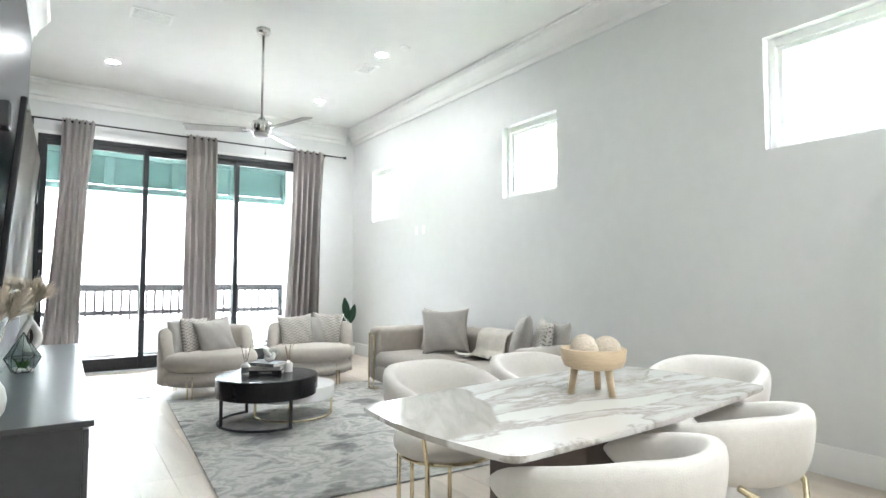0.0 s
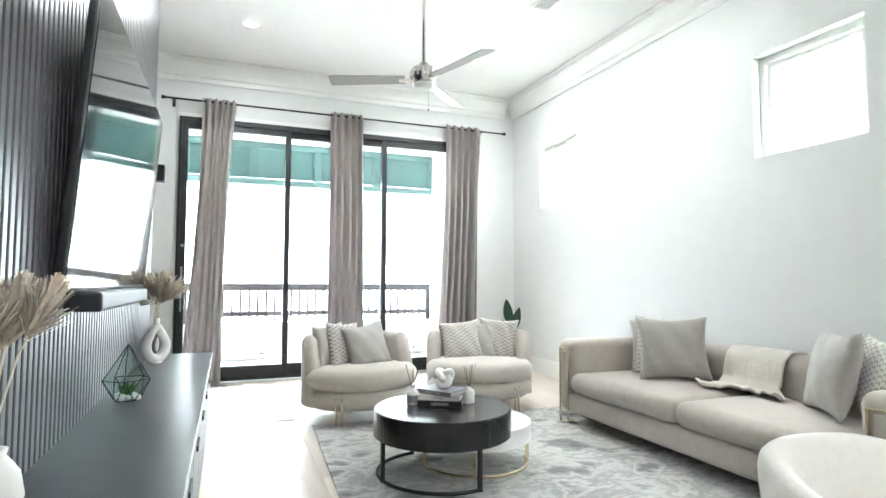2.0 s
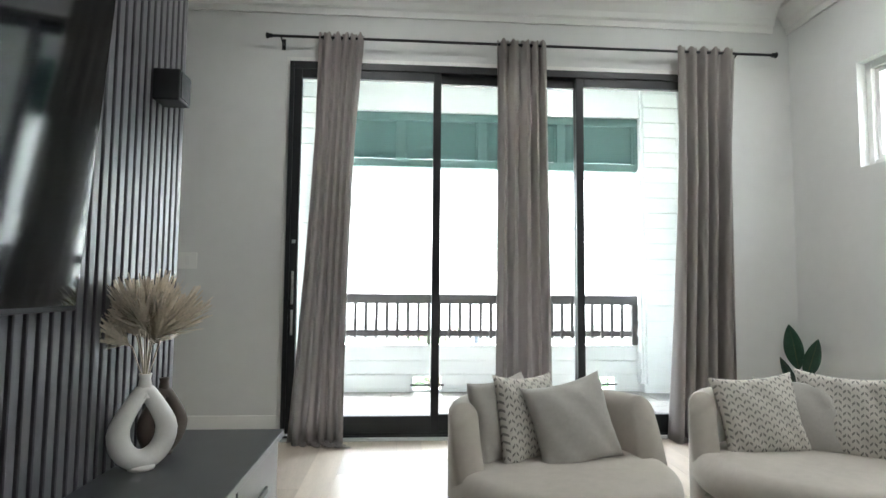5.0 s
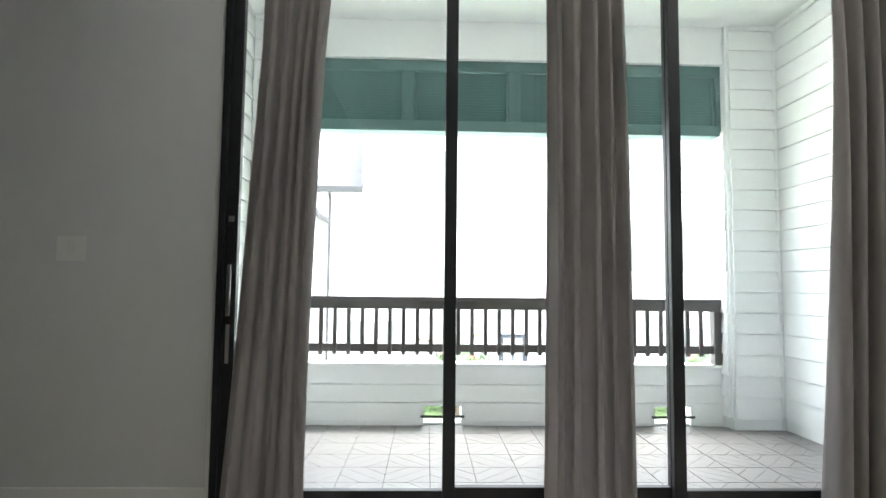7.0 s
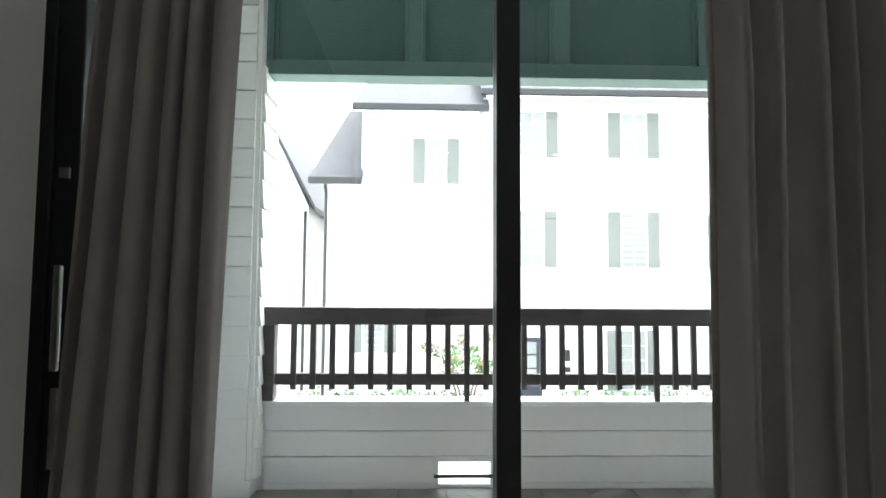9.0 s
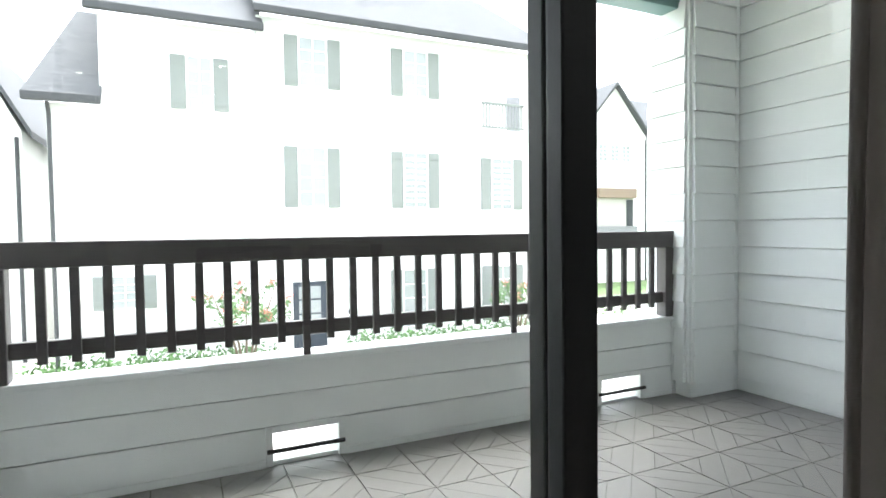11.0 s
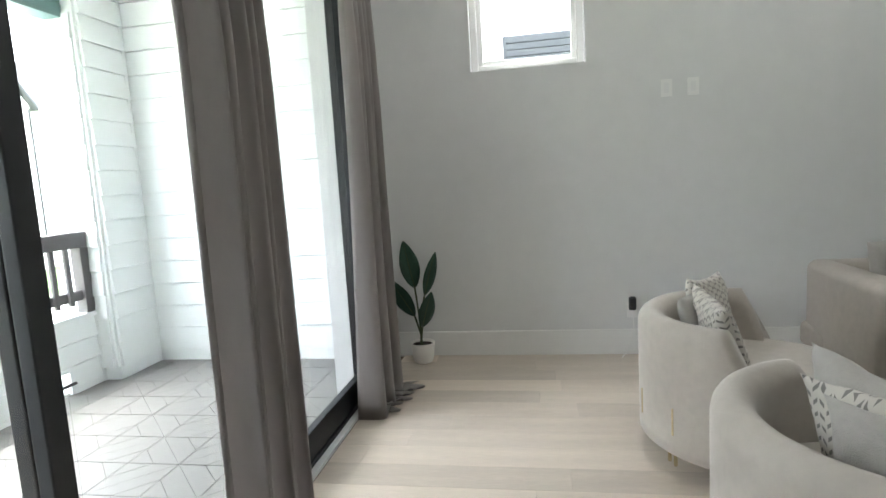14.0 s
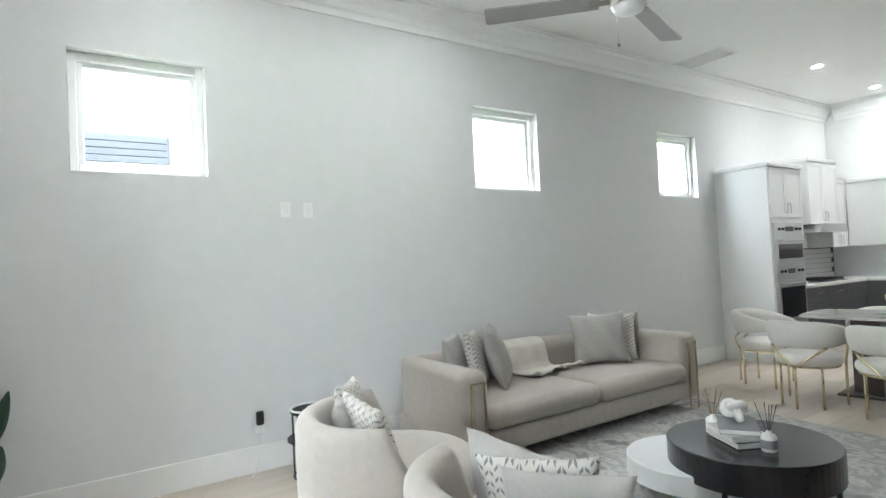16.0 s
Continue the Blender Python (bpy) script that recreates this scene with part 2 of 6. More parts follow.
add_cloud(M_MARBLE, (-0.585, 0.19), 54, (0.43, 0.19), (0.42, 0.395, 0.355), (0.33, 0.305, 0.27))
M_PED = mat("brown metal pedestal", (0.115, 0.095, 0.085), 0.35, metal=0.4, vary=0.15)
M_CERAM = mat("white ceramic", (0.80, 0.78, 0.75), 0.35, vary=0.04, scale=9, bump=0.08)
M_BROWN = mat("brown ceramic", (0.10, 0.075, 0.06), 0.5, vary=0.2)
M_PAMPAS = mat("dried pampas", (0.74, 0.66, 0.55), 0.95, vary=0.25, scale=25)
M_STONE = mat("white pebbles", (0.75, 0.73, 0.69), 0.8, vary=0.1)
M_LEAF = mat("rubber plant leaf", (0.018, 0.055, 0.032), 0.38, vary=0.3, scale=12)
M_STEM = mat("plant stem", (0.07, 0.09, 0.04), 0.7, vary=0.3)
M_SOIL = mat("soil", (0.03, 0.022, 0.016), 0.95, vary=0.4, scale=60, bump=1.0)
M_CHROME = mat("brushed nickel", (0.62, 0.61, 0.60), 0.22, metal=1.0, vary=0.05)
M_BLADE = mat("silver fan blade", (0.38, 0.37, 0.36), 0.4, metal=0.3, vary=0.05)
M_LAMP = glow("lamp glow", (1.0, 0.96, 0.90), 18.0)
M_WOODB = mat("pale wood bowl", (0.60, 0.47, 0.31), 0.5, vary=0.15, scale=8, stretch=(1, 1, 6), bump=0.05)
M_BALL = mat("cream ball", (0.66, 0.58, 0.47), 0.8, vary=0.2, scale=30, bump=0.6)
M_DRUMB = mat("black table lacquer", (0.016, 0.016, 0.018), 0.22, vary=0.1)
M_DRUMW = mat("white table lacquer", (0.78, 0.78, 0.77), 0.3, vary=0.02)
M_PAPER = mat("paper", (0.75, 0.73, 0.68), 0.8, vary=0.04)
M_BOOKG = mat("grey book cover", (0.22, 0.22, 0.23), 0.5)
M_BOOKW = mat("pale book cover", (0.62, 0.60, 0.58), 0.5)
M_REED = mat("reed", (0.03, 0.026, 0.022), 0.7)
M_REEDT = mat("tan reed", (0.30, 0.20, 0.12), 0.7)
M_WHITE = mat("white cabinet", (0.78, 0.78, 0.77), 0.4, vary=0.02)
M_DARKCAB = mat("dark grey cabinet", (0.085, 0.085, 0.09), 0.4, vary=0.1)
M_STEEL = mat("stainless steel", (0.55, 0.55, 0.55), 0.28, metal=1.0, vary=0.05)
M_COUNTER = mat("pale quartz counter", (0.72, 0.71, 0.69), 0.25, vary=0.06, scale=10)
M_SPLASH = mat("pale backsplash tile", (0.62, 0.61, 0.59), 0.25, vary=0.05, rand=0.1)
M_HANDR = mat("honey oak handrail", (0.46, 0.29, 0.14), 0.42, vary=0.15, scale=7, stretch=(8, 8, 1))
M_ALU = mat("sill aluminium", (0.60, 0.62, 0.62), 0.45, vary=0.05)
M_HOUSE = mat("white brick paint", (0.80, 0.80, 0.78), 0.8, vary=0.03, scale=4, bump=0.3, bscale=22)
M_ROOF = mat("grey shingle", (0.075, 0.078, 0.083), 0.95, vary=0.4, scale=9, bump=0.6, bscale=14, stretch=(1, 3, 3))
M_GUTTER = mat("dark gutter", (0.045, 0.047, 0.05), 0.5)
M_SHUT = mat("sage shutter", (0.20, 0.217, 0.205), 0.6, vary=0.06)
M_PANE = mat("window pane", (0.30, 0.32, 0.32), 0.12, vary=0.1, spec=0.8)
M_NAVY = mat("dark house door", (0.03, 0.04, 0.055), 0.4)
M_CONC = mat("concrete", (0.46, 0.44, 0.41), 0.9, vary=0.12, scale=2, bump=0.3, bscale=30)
M_GRASS = mat("lawn", (0.07, 0.11, 0.035), 0.95, vary=0.3, scale=8)
M_HEDGE = mat("hedge leaf", (0.075, 0.15, 0.045), 0.7, vary=0.4, scale=20)
M_BLOOM = mat("pink bloom", (0.55, 0.17, 0.15), 0.8, vary=0.2)
M_BARK = mat("bark", (0.16, 0.12, 0.09), 0.9, vary=0.3, bump=0.5)
M_CEDAR = mat("cedar beam", (0.23, 0.17, 0.125), 0.6, vary=0.15)
M_GREYSIDE = mat("blue grey louvre", (0.032, 0.037, 0.040), 0.6, vary=0.06)


# ---- mesh helpers ----
def part(name, bm, material, parent=None, label="", smooth=False):
    me = bpy.data.meshes.new(name)
    bm.normal_update()
    bm.to_mesh(me)
    bm.free()
    for mm in (material if isinstance(material, (list, tuple)) else [material]):
        me.materials.append(mm)
    if smooth:
        me.polygons.foreach_set("use_smooth", [True] * len(me.polygons))
    ob = new(name, me)
    if parent:
        ob.parent = parent
    if label:
        ob["label"] = label
    return ob


def thing(name, label, category, group="", at=(0, 0, 0), turn=0.0, kind=""):
    ob = new(name)
    ob.empty_display_size = 0.05
    ob.matrix_basis = pose(*at, 0, 0, turn)
    return tagged(ob, label, category, group, kind)


def setting(ob, label, category=""):
    return tagged(ob, label, category, "", "structure")


def piece(name, mesh, parent, loc, turn=None):
    ob = new(name, mesh)
    ob.parent = parent
    ob.location = loc
    if turn:
        ob.rotation_euler = turn
    return ob


def box(bm, lo, hi, bevel=0.0, seg=2):
    r = bmesh.ops.create_cube(bm, size=1)
    vs = r["verts"]
    c = [(a + b) / 2 for a, b in zip(lo, hi)]
    s = [abs(b - a) for a, b in zip(lo, hi)]
    for v in vs:
        v.co = Vector((v.co.x * s[0] + c[0], v.co.y * s[1] + c[1], v.co.z * s[2] + c[2]))
    if bevel:
        es = list({e for v in vs for e in v.link_edges})
        bmesh.ops.bevel(bm, geom=es, offset=min(bevel, min(s) * 0.49), segments=seg, affect='EDGES', profile=0.5)
    return bm


def B(lo, hi, bevel=0.0, seg=2):
    return box(bmesh.new(), lo, hi, bevel, seg)


def tube(bm, pts, r, n=10, closed=False, radii=None):
    pts = [Vector(p) for p in pts]
    rings, k = [], len(pts)
    side = None
    for i, p in enumerate(pts):
        a = pts[(i - 1) % k] if closed or i else p
        b = pts[(i + 1) % k] if closed or i < k - 1 else p
        d = (b - a).normalized()
        if side is None:
            side = d.orthogonal().normalized()
        side = (side - d * side.dot(d)).normalized()
        up = d.cross(side)
        rr = radii[i] if radii else r
        rings.append([bm.verts.new(p + side * math.cos(2 * math.pi * j / n) * rr + up * math.sin(2 * math.pi * j / n) * rr) for j in range(n)])
    for i in range(k if closed else k - 1):
        A, C = rings[i], rings[(i + 1) % k]
        if closed and i == k - 1:
            best = min(range(n), key=lambda s: (A[0].co - C[s].co).length)
            C = C[best:] + C[:best]
        for j in range(n):
            bm.faces.new((A[j], A[(j + 1) % n], C[(j + 1) % n], C[j]))
    if not closed:
        bm.faces.new(rings[0][::-1])
        bm.faces.new(rings[-1])
    return bm


def lathe(bm, prof, n=32, c=(0, 0, 0), sx=1.0, sy=1.0):
    rings = []
    for r, z in prof:
        if r < 1e-6:
            rings.append([bm.verts.new((c[0], c[1], c[2] + z))])
        else:
            rings.append([bm.verts.new((c[0] + r * sx * math.cos(2 * math.pi * j / n), c[1] + r * sy * math.sin(2 * math.pi * j / n), c[2] + z)) for j in range(n)])
    for A, C in zip(rings, rings[1:]):
        for j in range(n):
            k = (j + 1) % n
            if len(A) == 1 and len(C) == 1:
                continue
            if len(A) == 1:
                bm.faces.new((A[0], C[k], C[j]))
            elif len(C) == 1:
                bm.faces.new((A[j], A[k], C[0]))
            else:
                bm.faces.new((A[j], A[k], C[k], C[j]))
    return bm


def arc(c, r, a0, a1, n, z):
    return [(c[0] + r * math.cos(radians(a0 + (a1 - a0) * i / n)), c[1] + r * math.sin(radians(a0 + (a1 - a0) * i / n)), z) for i in range(n + 1)]


def prism(bm, poly, lo, hi, axis="z"):
    def put(p, h):
        return {"z": (p[0], p[1], h), "y": (p[0], h, p[1]), "x": (h, p[0], p[1])}[axis]
    a = [bm.verts.new(put(p, lo)) for p in poly]
    b = [bm.verts.new(put(p, hi)) for p in poly]
    bm.faces.new(a[::-1])
    bm.faces.new(b)
    for i in range(len(poly)):
        j = (i + 1) % len(poly)
        bm.faces.new((a[i], a[j], b[j], b[i]))
    bmesh.ops.recalc_face_normals(bm, faces=bm.faces)
    return bm


def cushion_mesh(w, h, d, seed=0, n=24):
    """A stuffed square cushion in its own x, y plane, thick along z."""
    bm = bmesh.new()
    rows = {}
    rnd = random.Random(seed)
    ph = rnd.random() * 6
    for s in (1, -1):
        for i in range(n + 1):
            for j in range(n + 1):
                u, v = 2 * i / n - 1, 2 * j / n - 1
                edge = i in (0, n) or j in (0, n)
                if s == -1 and edge:
                    rows[s, i, j] = rows[1, i, j]
                    continue
                pin = 0.12
                x = u * (1 - pin * (1 - v * v) * abs(u) ** 3) * w / 2
                y = v * (1 - pin * (1 - u * u) * abs(v) ** 3) * h / 2
                f = max(0.0, (1 - u * u) * (1 - v * v)) ** 0.42
                z = s * d / 2 * f * (1 + 0.10 * math.sin(3 * u + ph) * math.cos(2.5 * v + ph)) + (0.006 * math.sin(9 * u + ph * 2 + 5 * v) * (abs(u) + abs(v)) * f) + s * 0.007 * math.sin(14 * (u + v * 0.6) + ph) * max(0, abs(u * v)) * f + 0.004 * math.sin(17 * v - 6 * u + ph) * (u * u) * f
                rows[s, i, j] = bm.verts.new((x, y, z))
    for s in (1, -1):
        for i in range(n):
            for j in range(n):
                q = [rows[s, i, j], rows[s, i + 1, j], rows[s, i + 1, j + 1], rows[s, i, j + 1]]
                bm.faces.new(q if s == 1 else q[::-1])
    return bm


def cushion(label, material, at, w, h, d, yaw, lean, roll=0, seed=0, group=""):
    """Stands on its lower edge at the given point, faces yaw (degrees, 0 faces -y), leans back."""
    bm = cushion_mesh(w, h, d, seed)
    ob = part("cushion", bm, material, smooth=True)
    ob.matrix_basis = pose(*at, 0, 0, yaw) @ pose(0, 0, 0, 90 - lean, 0, 0) @ pose(0, h / 2 * 0.97, 0, 0, 0, roll)
    return tagged(ob, label, "cushion", group)


# ---- the large structure ----
CEIL, XR, YW, XL, YB, XS = 3.72, 4.0, 8.9, -0.33, -2.35, -3.2
WINS = [(7.37, 8.18), (4.20, 5.02), (1.42, 2.22)]
WZ0, WZ1 = 2.12, 2.91
DX0, DX1, DZ = -0.315, 3.23, 3.05

# plank bed under the boards
setting(part("floor", B((XS, YB - 0.2, -0.12), (XR + 0.2, YW + 0.02, -0.012)), M_GAP), "pale oak plank floor with fine dark joints", "floor")
floor_ob = bpy.data.objects["floor"]
setting(part("ceiling", B((XS, YB - 0.2, CEIL), (XR + 0.2, YW + 0.25, CEIL + 0.15)), M_CEIL), "smooth off-white painted ceiling", "ceiling")

bm = bmesh.new()
ys = [YB - 0.2] + [v for w in sorted(WINS) for v in w] + [YW + 0.2]
for a, b in zip(ys[::2], ys[1::2]):
    box(bm, (XR, a, -0.1), (XR + 0.2, b, CEIL))
for a, b in WINS:
    box(bm, (XR, a, -0.1), (XR + 0.2, b, WZ0))
    box(bm, (XR, a, WZ1), (XR + 0.2, b, CEIL))
setting(part("wall_east", bm, M_WALL), "pale grey painted wall with three high windows", "wall")

bm = bmesh.new()
box(bm, (XS, YW, -0.1), (DX0, YW + 0.2, CEIL))
box(bm, (DX1, YW, -0.1), (XR, YW + 0.2, CEIL))
box(bm, (DX0, YW, DZ), (DX1, YW + 0.2, CEIL))
setting(part("wall_north", bm, M_WALL), "pale grey painted wall round a wide sliding door", "wall")
setting(part("wall_west", B((XL - 0.16, YB, -0.1), (XL - 0.022, 6.79, CEIL)), M_WALL), "painted partition wall that carries the slats", "wall")
setting(part("wall_stair", B((XS - 0.2, 2.5, -0.1), (XS, YW + 0.2, CEIL)), M_WALL), "painted wall of the stair hall", "wall")
setting(part("wall_hall", B((XS, 2.5, -0.1), (XL - 0.16, 2.7, CEIL)), M_WALL), "painted end wall of the stair hall", "wall")
setting(part("wall_south", B((XL - 0.16, YB - 0.2, -0.1), (XR, YB, CEIL)), M_WALL), "painted kitchen end wall", "wall")


def crown(name, p0, p1, inward):
    """Crown moulding along a wall's top, p0 to p1 in plan, profile towards inward."""
    prof = [(0.0, -0.25), (0.018, -0.25), (0.022, -0.20), (0.045, -0.185), (0.06, -0.14), (0.10, -0.085), (0.125, -0.06), (0.13, -0.03), (0.15, -0.022), (0.15, 0.0), (0.0, 0.0)]
    bm = bmesh.new()
    a = [bm.verts.new((p0[0] + inward[0] * d, p0[1] + inward[1] * d, CEIL + z)) for d, z in prof]
    b = [bm.verts.new((p1[0] + inward[0] * d, p1[1] + inward[1] * d, CEIL + z)) for d, z in prof]
    for i in range(len(prof)):
        j = (i + 1) % len(prof)
        bm.faces.new((a[i], a[j], b[j], b[i]))
    bm.faces.new(a)
    bm.faces.new(b[::-1])
    bmesh.ops.recalc_face_normals(bm, faces=bm.faces)
    return setting(part(name, bm, M_TRIM), "white painted stepped crown moulding", "moulding")


crown("trim_crown_east", (XR - 0.001, YB), (XR - 0.001, YW), (-1, 0))
crown("trim_crown_north", (XS, YW - 0.001), (XR - 0.151, YW - 0.001), (0, -1))
crown("trim_crown_west", (XL + 0.002, YB), (XL + 0.002, 6.80), (1, 0))
crown("trim_crown_south", (XL + 0.153, YB + 0.001), (XR - 0.151, YB + 0.001), (0, 1))


def baseboard(name, lo, hi):
    return setting(part(name, B(lo, hi, 0.006), M_TRIM), "tall white painted baseboard", "baseboard")


baseboard("baseboard_east", (XR - 0.018, 1.06, 0), (XR - 0.001, YW - 0.02, 0.19))
baseboard("baseboard_north_a", (XS, YW - 0.018, 0), (DX0 - 0.03, YW - 0.001, 0.19))
baseboard("baseboard_north_b", (DX1 + 0.03, YW - 0.018, 0), (XR - 0.02, YW - 0.001, 0.19))

# casing round the sliding door
bm = bmesh.new()
box(bm, (DX0 - 0.035, YW - 0.012, 0), (DX0, YW - 0.001, DZ + 0.05), 0.004)
box(bm, (DX1, YW - 0.012, 0), (DX1 + 0.035, YW - 0.001, DZ + 0.05), 0.004)
box(bm, (DX0, YW - 0.012, DZ), (DX1, YW - 0.001, DZ + 0.05), 0.004)
setting(part("trim_door", bm, M_TRIM), "thin white casing round the sliding door", "casing")

# high square windows in the east wall
def window(name, a, b):
    w = setting(thing(name, "", "window", at=(XR, a, WZ0)), "white framed square window high in the wall", "window")
    W, H = b - a, WZ1 - WZ0
    for n_, lo, hi in (("frame_jamb", (0.07, 0, 0), (0.19, 0.05, H)), ("frame_jamb", (0.07, W - 0.05, 0), (0.19, W, H)),
                       ("frame_sill", (0.07, 0.05, 0), (0.19, W - 0.05, 0.05)), ("frame_head", (0.07, 0.05, H - 0.06), (0.19, W - 0.05, H))):
        part(n_, B(lo, hi, 0.005), M_TRIM, w)
    e = 0.05
    for lo, hi in (((0.10, e, e), (0.14, e + 0.035, H - e - 0.01)), ((0.10, W - e - 0.035, e), (0.14, W - e, H - e - 0.01)),
                   ((0.10, e + 0.035, e), (0.14, W - e - 0.035, e + 0.035)), ((0.10, e + 0.035, H - e - 0.045), (0.14, W - e - 0.035, H - e - 0.01))):
        part("sash", B(lo, hi, 0.004), M_TRIM, w)
    g = part("pane", B((0.117, e + 0.03, e + 0.03), (0.123, W - e - 0.03, H - e - 0.04)), M_GLASS, w)
    g.visible_shadow = False
    part("reveal_lining", B((0.001, 0.001, 0.0005), (0.07, W - 0.001, 0.004)), M_TRIM, w)
    return w


for i, (a, b) in enumerate(WINS):
    window("window_%d" % (i + 1), a, b)

# sliding door
door = setting(thing("door_1", "", "sliding door", at=(0, 0, 0)), "black framed three-panel sliding glass door, closed", "sliding door")
F0, F1 = YW - 0.055, YW + 0.065
for nm, lo, hi in (("jamb", (DX0, F0, 0.0), (DX0 + 0.035, F1, DZ)), ("jamb", (DX1 - 0.035, F0, 0.0), (DX1, F1, DZ)), ("head", (DX0 + 0.035, F0, DZ - 0.06), (DX1 - 0.035, F1, DZ))):
    part(nm, B(lo, hi, 0.004), M_BLACK, door)
bm = B((DX0 + 0.035, F0 + 0.01, -0.01), (DX1 - 0.035, F1, 0.035))
for k in range(5):
    box(bm, (DX0 + 0.06, F0 + 0.022 + k * 0.018, 0.035), (DX1 - 0.06, F0 + 0.026 + k * 0.018, 0.055))
part("track", bm, M_BLACK, door, "black ridged sill track")
part("threshold", B((DX0, YW - 0.085, 0.0), (DX1, F0 + 0.008, 0.022), 0.004), M_ALU, door, "pale grey threshold strip")
MX = [DX0 + 0.035, 0.895, 2.10, DX1 - 0.035]
for k in range(3):
    y0 = (F0 + 0.012, F0 + 0.06, F0 + 0.012)[k]
    x0, x1 = MX[k] - (0.032 if k else 0), MX[k + 1] + (0.032 if k < 2 else 0)
    p = part("sliding_panel", B((x0, y0, 0.056), (x0 + 0.064, y0 + 0.042, DZ - 0.06), 0.004), M_BLACK, door, "black framed glass panel")
    part("stile", B((x1 - 0.064, y0, 0.056), (x1, y0 + 0.042, DZ - 0.06), 0.004), M_BLACK, p)
    part("bottom_rail", B((x0 + 0.064, y0, 0.056), (x1 - 0.064, y0 + 0.042, 0.185), 0.004), M_BLACK, p)
    part("top_rail", B((x0 + 0.064, y0, DZ - 0.135), (x1 - 0.064, y0 + 0.042, DZ - 0.06), 0.004), M_BLACK, p)
    g = part("pane", B((x0 + 0.06, y0 + 0.018, 0.18), (x1 - 0.06, y0 + 0.024, DZ - 0.13)), M_GLASS, p)
    g.visible_shadow = False
    if k == 0:
        part("pull_handle", B((x0 + 0.018, y0 - 0.014, 1.06), (x0 + 0.042, y0, 1.33), 0.006), M_CHROME, p, "slim nickel pull handle")
        part("lock_plate", B((x0 + 0.020, y0 - 0.006, 0.82), (x0 + 0.040, y0, 1.02), 0.004), M_STEEL, p)
        part("latch", B((x0 + 0.015, y0 - 0.006, 1.55), (x0 + 0.045, y0, 1.58), 0.003), M_STEEL, p)

# ---- balcony ----
BX0, BX1, BY, BF = -0.86, 4.06, 11.06, -0.04
CX0, CX1 = -0.41, 3.56
setting(part("balcony_floor", B((BX0 - 0.2, YW + 0.2, -0.3), (BX1 + 0.2, BY + 0.32, BF - 0.008)), M_GROUT), "grey patterned porcelain tile floor of the balcony", "floor")
balc_floor = bpy.data.objects["balcony_floor"]
setting(part("balcony_ceiling", B((BX0 - 0.2, YW + 0.2, CEIL), (BX1 + 0.2, BY + 0.32, CEIL + 0.12)), M_SIDING), "white balcony ceiling", "ceiling")
setting(part("wall_balcony_east", B((BX1, YW + 0.2, -0.3), (BX1 + 0.18, BY + 0.3, CEIL)), M_SIDING), "white lap siding wall of the balcony", "wall")
setting(part("wall_balcony_west", B((BX0 - 0.18, YW + 0.2, -0.3), (BX0, BY + 0.3, CEIL)), M_SIDING), "white lap siding wall of the balcony", "wall")
setting(part("column_east", B((CX1, BY - 0.06, -0.3), (BX1, BY + 0.3, CEIL)), M_SIDING), "white siding clad column", "column")
setting(part("column_west", B((BX0, BY - 0.06, -0.3), (CX0, BY + 0.3, CEIL)), M_SIDING), "white siding clad column", "column")
setting(part("beam_balcony", B((CX0, BY - 0.03, 3.36), (CX1, BY + 0.28, CEIL)), M_SIDING), "white beam above the green louvres", "beam")
PY = BY + 0.085
SC = [(0.76, 1.10), (2.89, 3.23)]
bm = bmesh.new()
xs = [CX0] + [v for s in SC for v in s] + [CX1]
for a, b in zip(xs[::2], xs[1::2]):
    box(bm, (a, PY, -0.3), (b, PY + 0.14, 0.49))
for a, b in SC:
    box(bm, (a, PY, -0.3), (b, PY + 0.14, -0.02))
    box(bm, (a, PY, 0.135), (b, PY + 0.14, 0.49))
par = setting(part("parapet", bm, M_SIDING), "low white siding parapet with two drain openings", "parapet")
part("coping", B((CX0, PY - 0.04, 0.49), (CX1, PY + 0.15, 0.52), 0.006), M_SIDING, par, "white coping board")
for a, b in SC:
    for lo, hi in (((a - 0.035, PY - 0.032, -0.035), (a, PY, 0.17)), ((b, PY - 0.032, -0.035), (b + 0.035, PY, 0.17)), ((a, PY - 0.032, 0.135), (b, PY, 0.17))):
        part("scupper_trim", B(lo, hi, 0.003), M_SIDING, par)
    part("scupper_bar", tube(bmesh.new(), [(a - 0.03, PY - 0.04, 0.045), (b + 0.03, PY - 0.04, 0.045)], 0.012, 8), M_BLACK, par, "black bar across the drain opening")

BOARDS = {}


def lap_board(length, h=0.1865):
    """A tapered siding board along x, thick at its lower edge."""
    key = (round(length, 3), h)
    if key not in BOARDS:
        bm = prism(bmesh.new(), [(0, 0.004), (-0.022, 0), (-0.030, 0.002), (-0.030, 0.010), (-0.015, h), (0, h)], 0, length, "x")
        me = bpy.data.meshes.new("board")
        bm.to_mesh(me)
        bm.free()
        me.materials.append(M_SIDING)
        BOARDS[key] = me
    return BOARDS[key]


def clad(parent, x, y, length, turn, z0, z1, skip=()):
    z = z0
    while z < z1 - 0.05:
        piece("board", lap_board(length), parent, (x, y, z), (0, 0, radians(turn)))
        z += 0.19


def corner_trim(parent, lo, hi):
    part("corner_trim", B(lo, hi, 0.004), M_SIDING, parent)


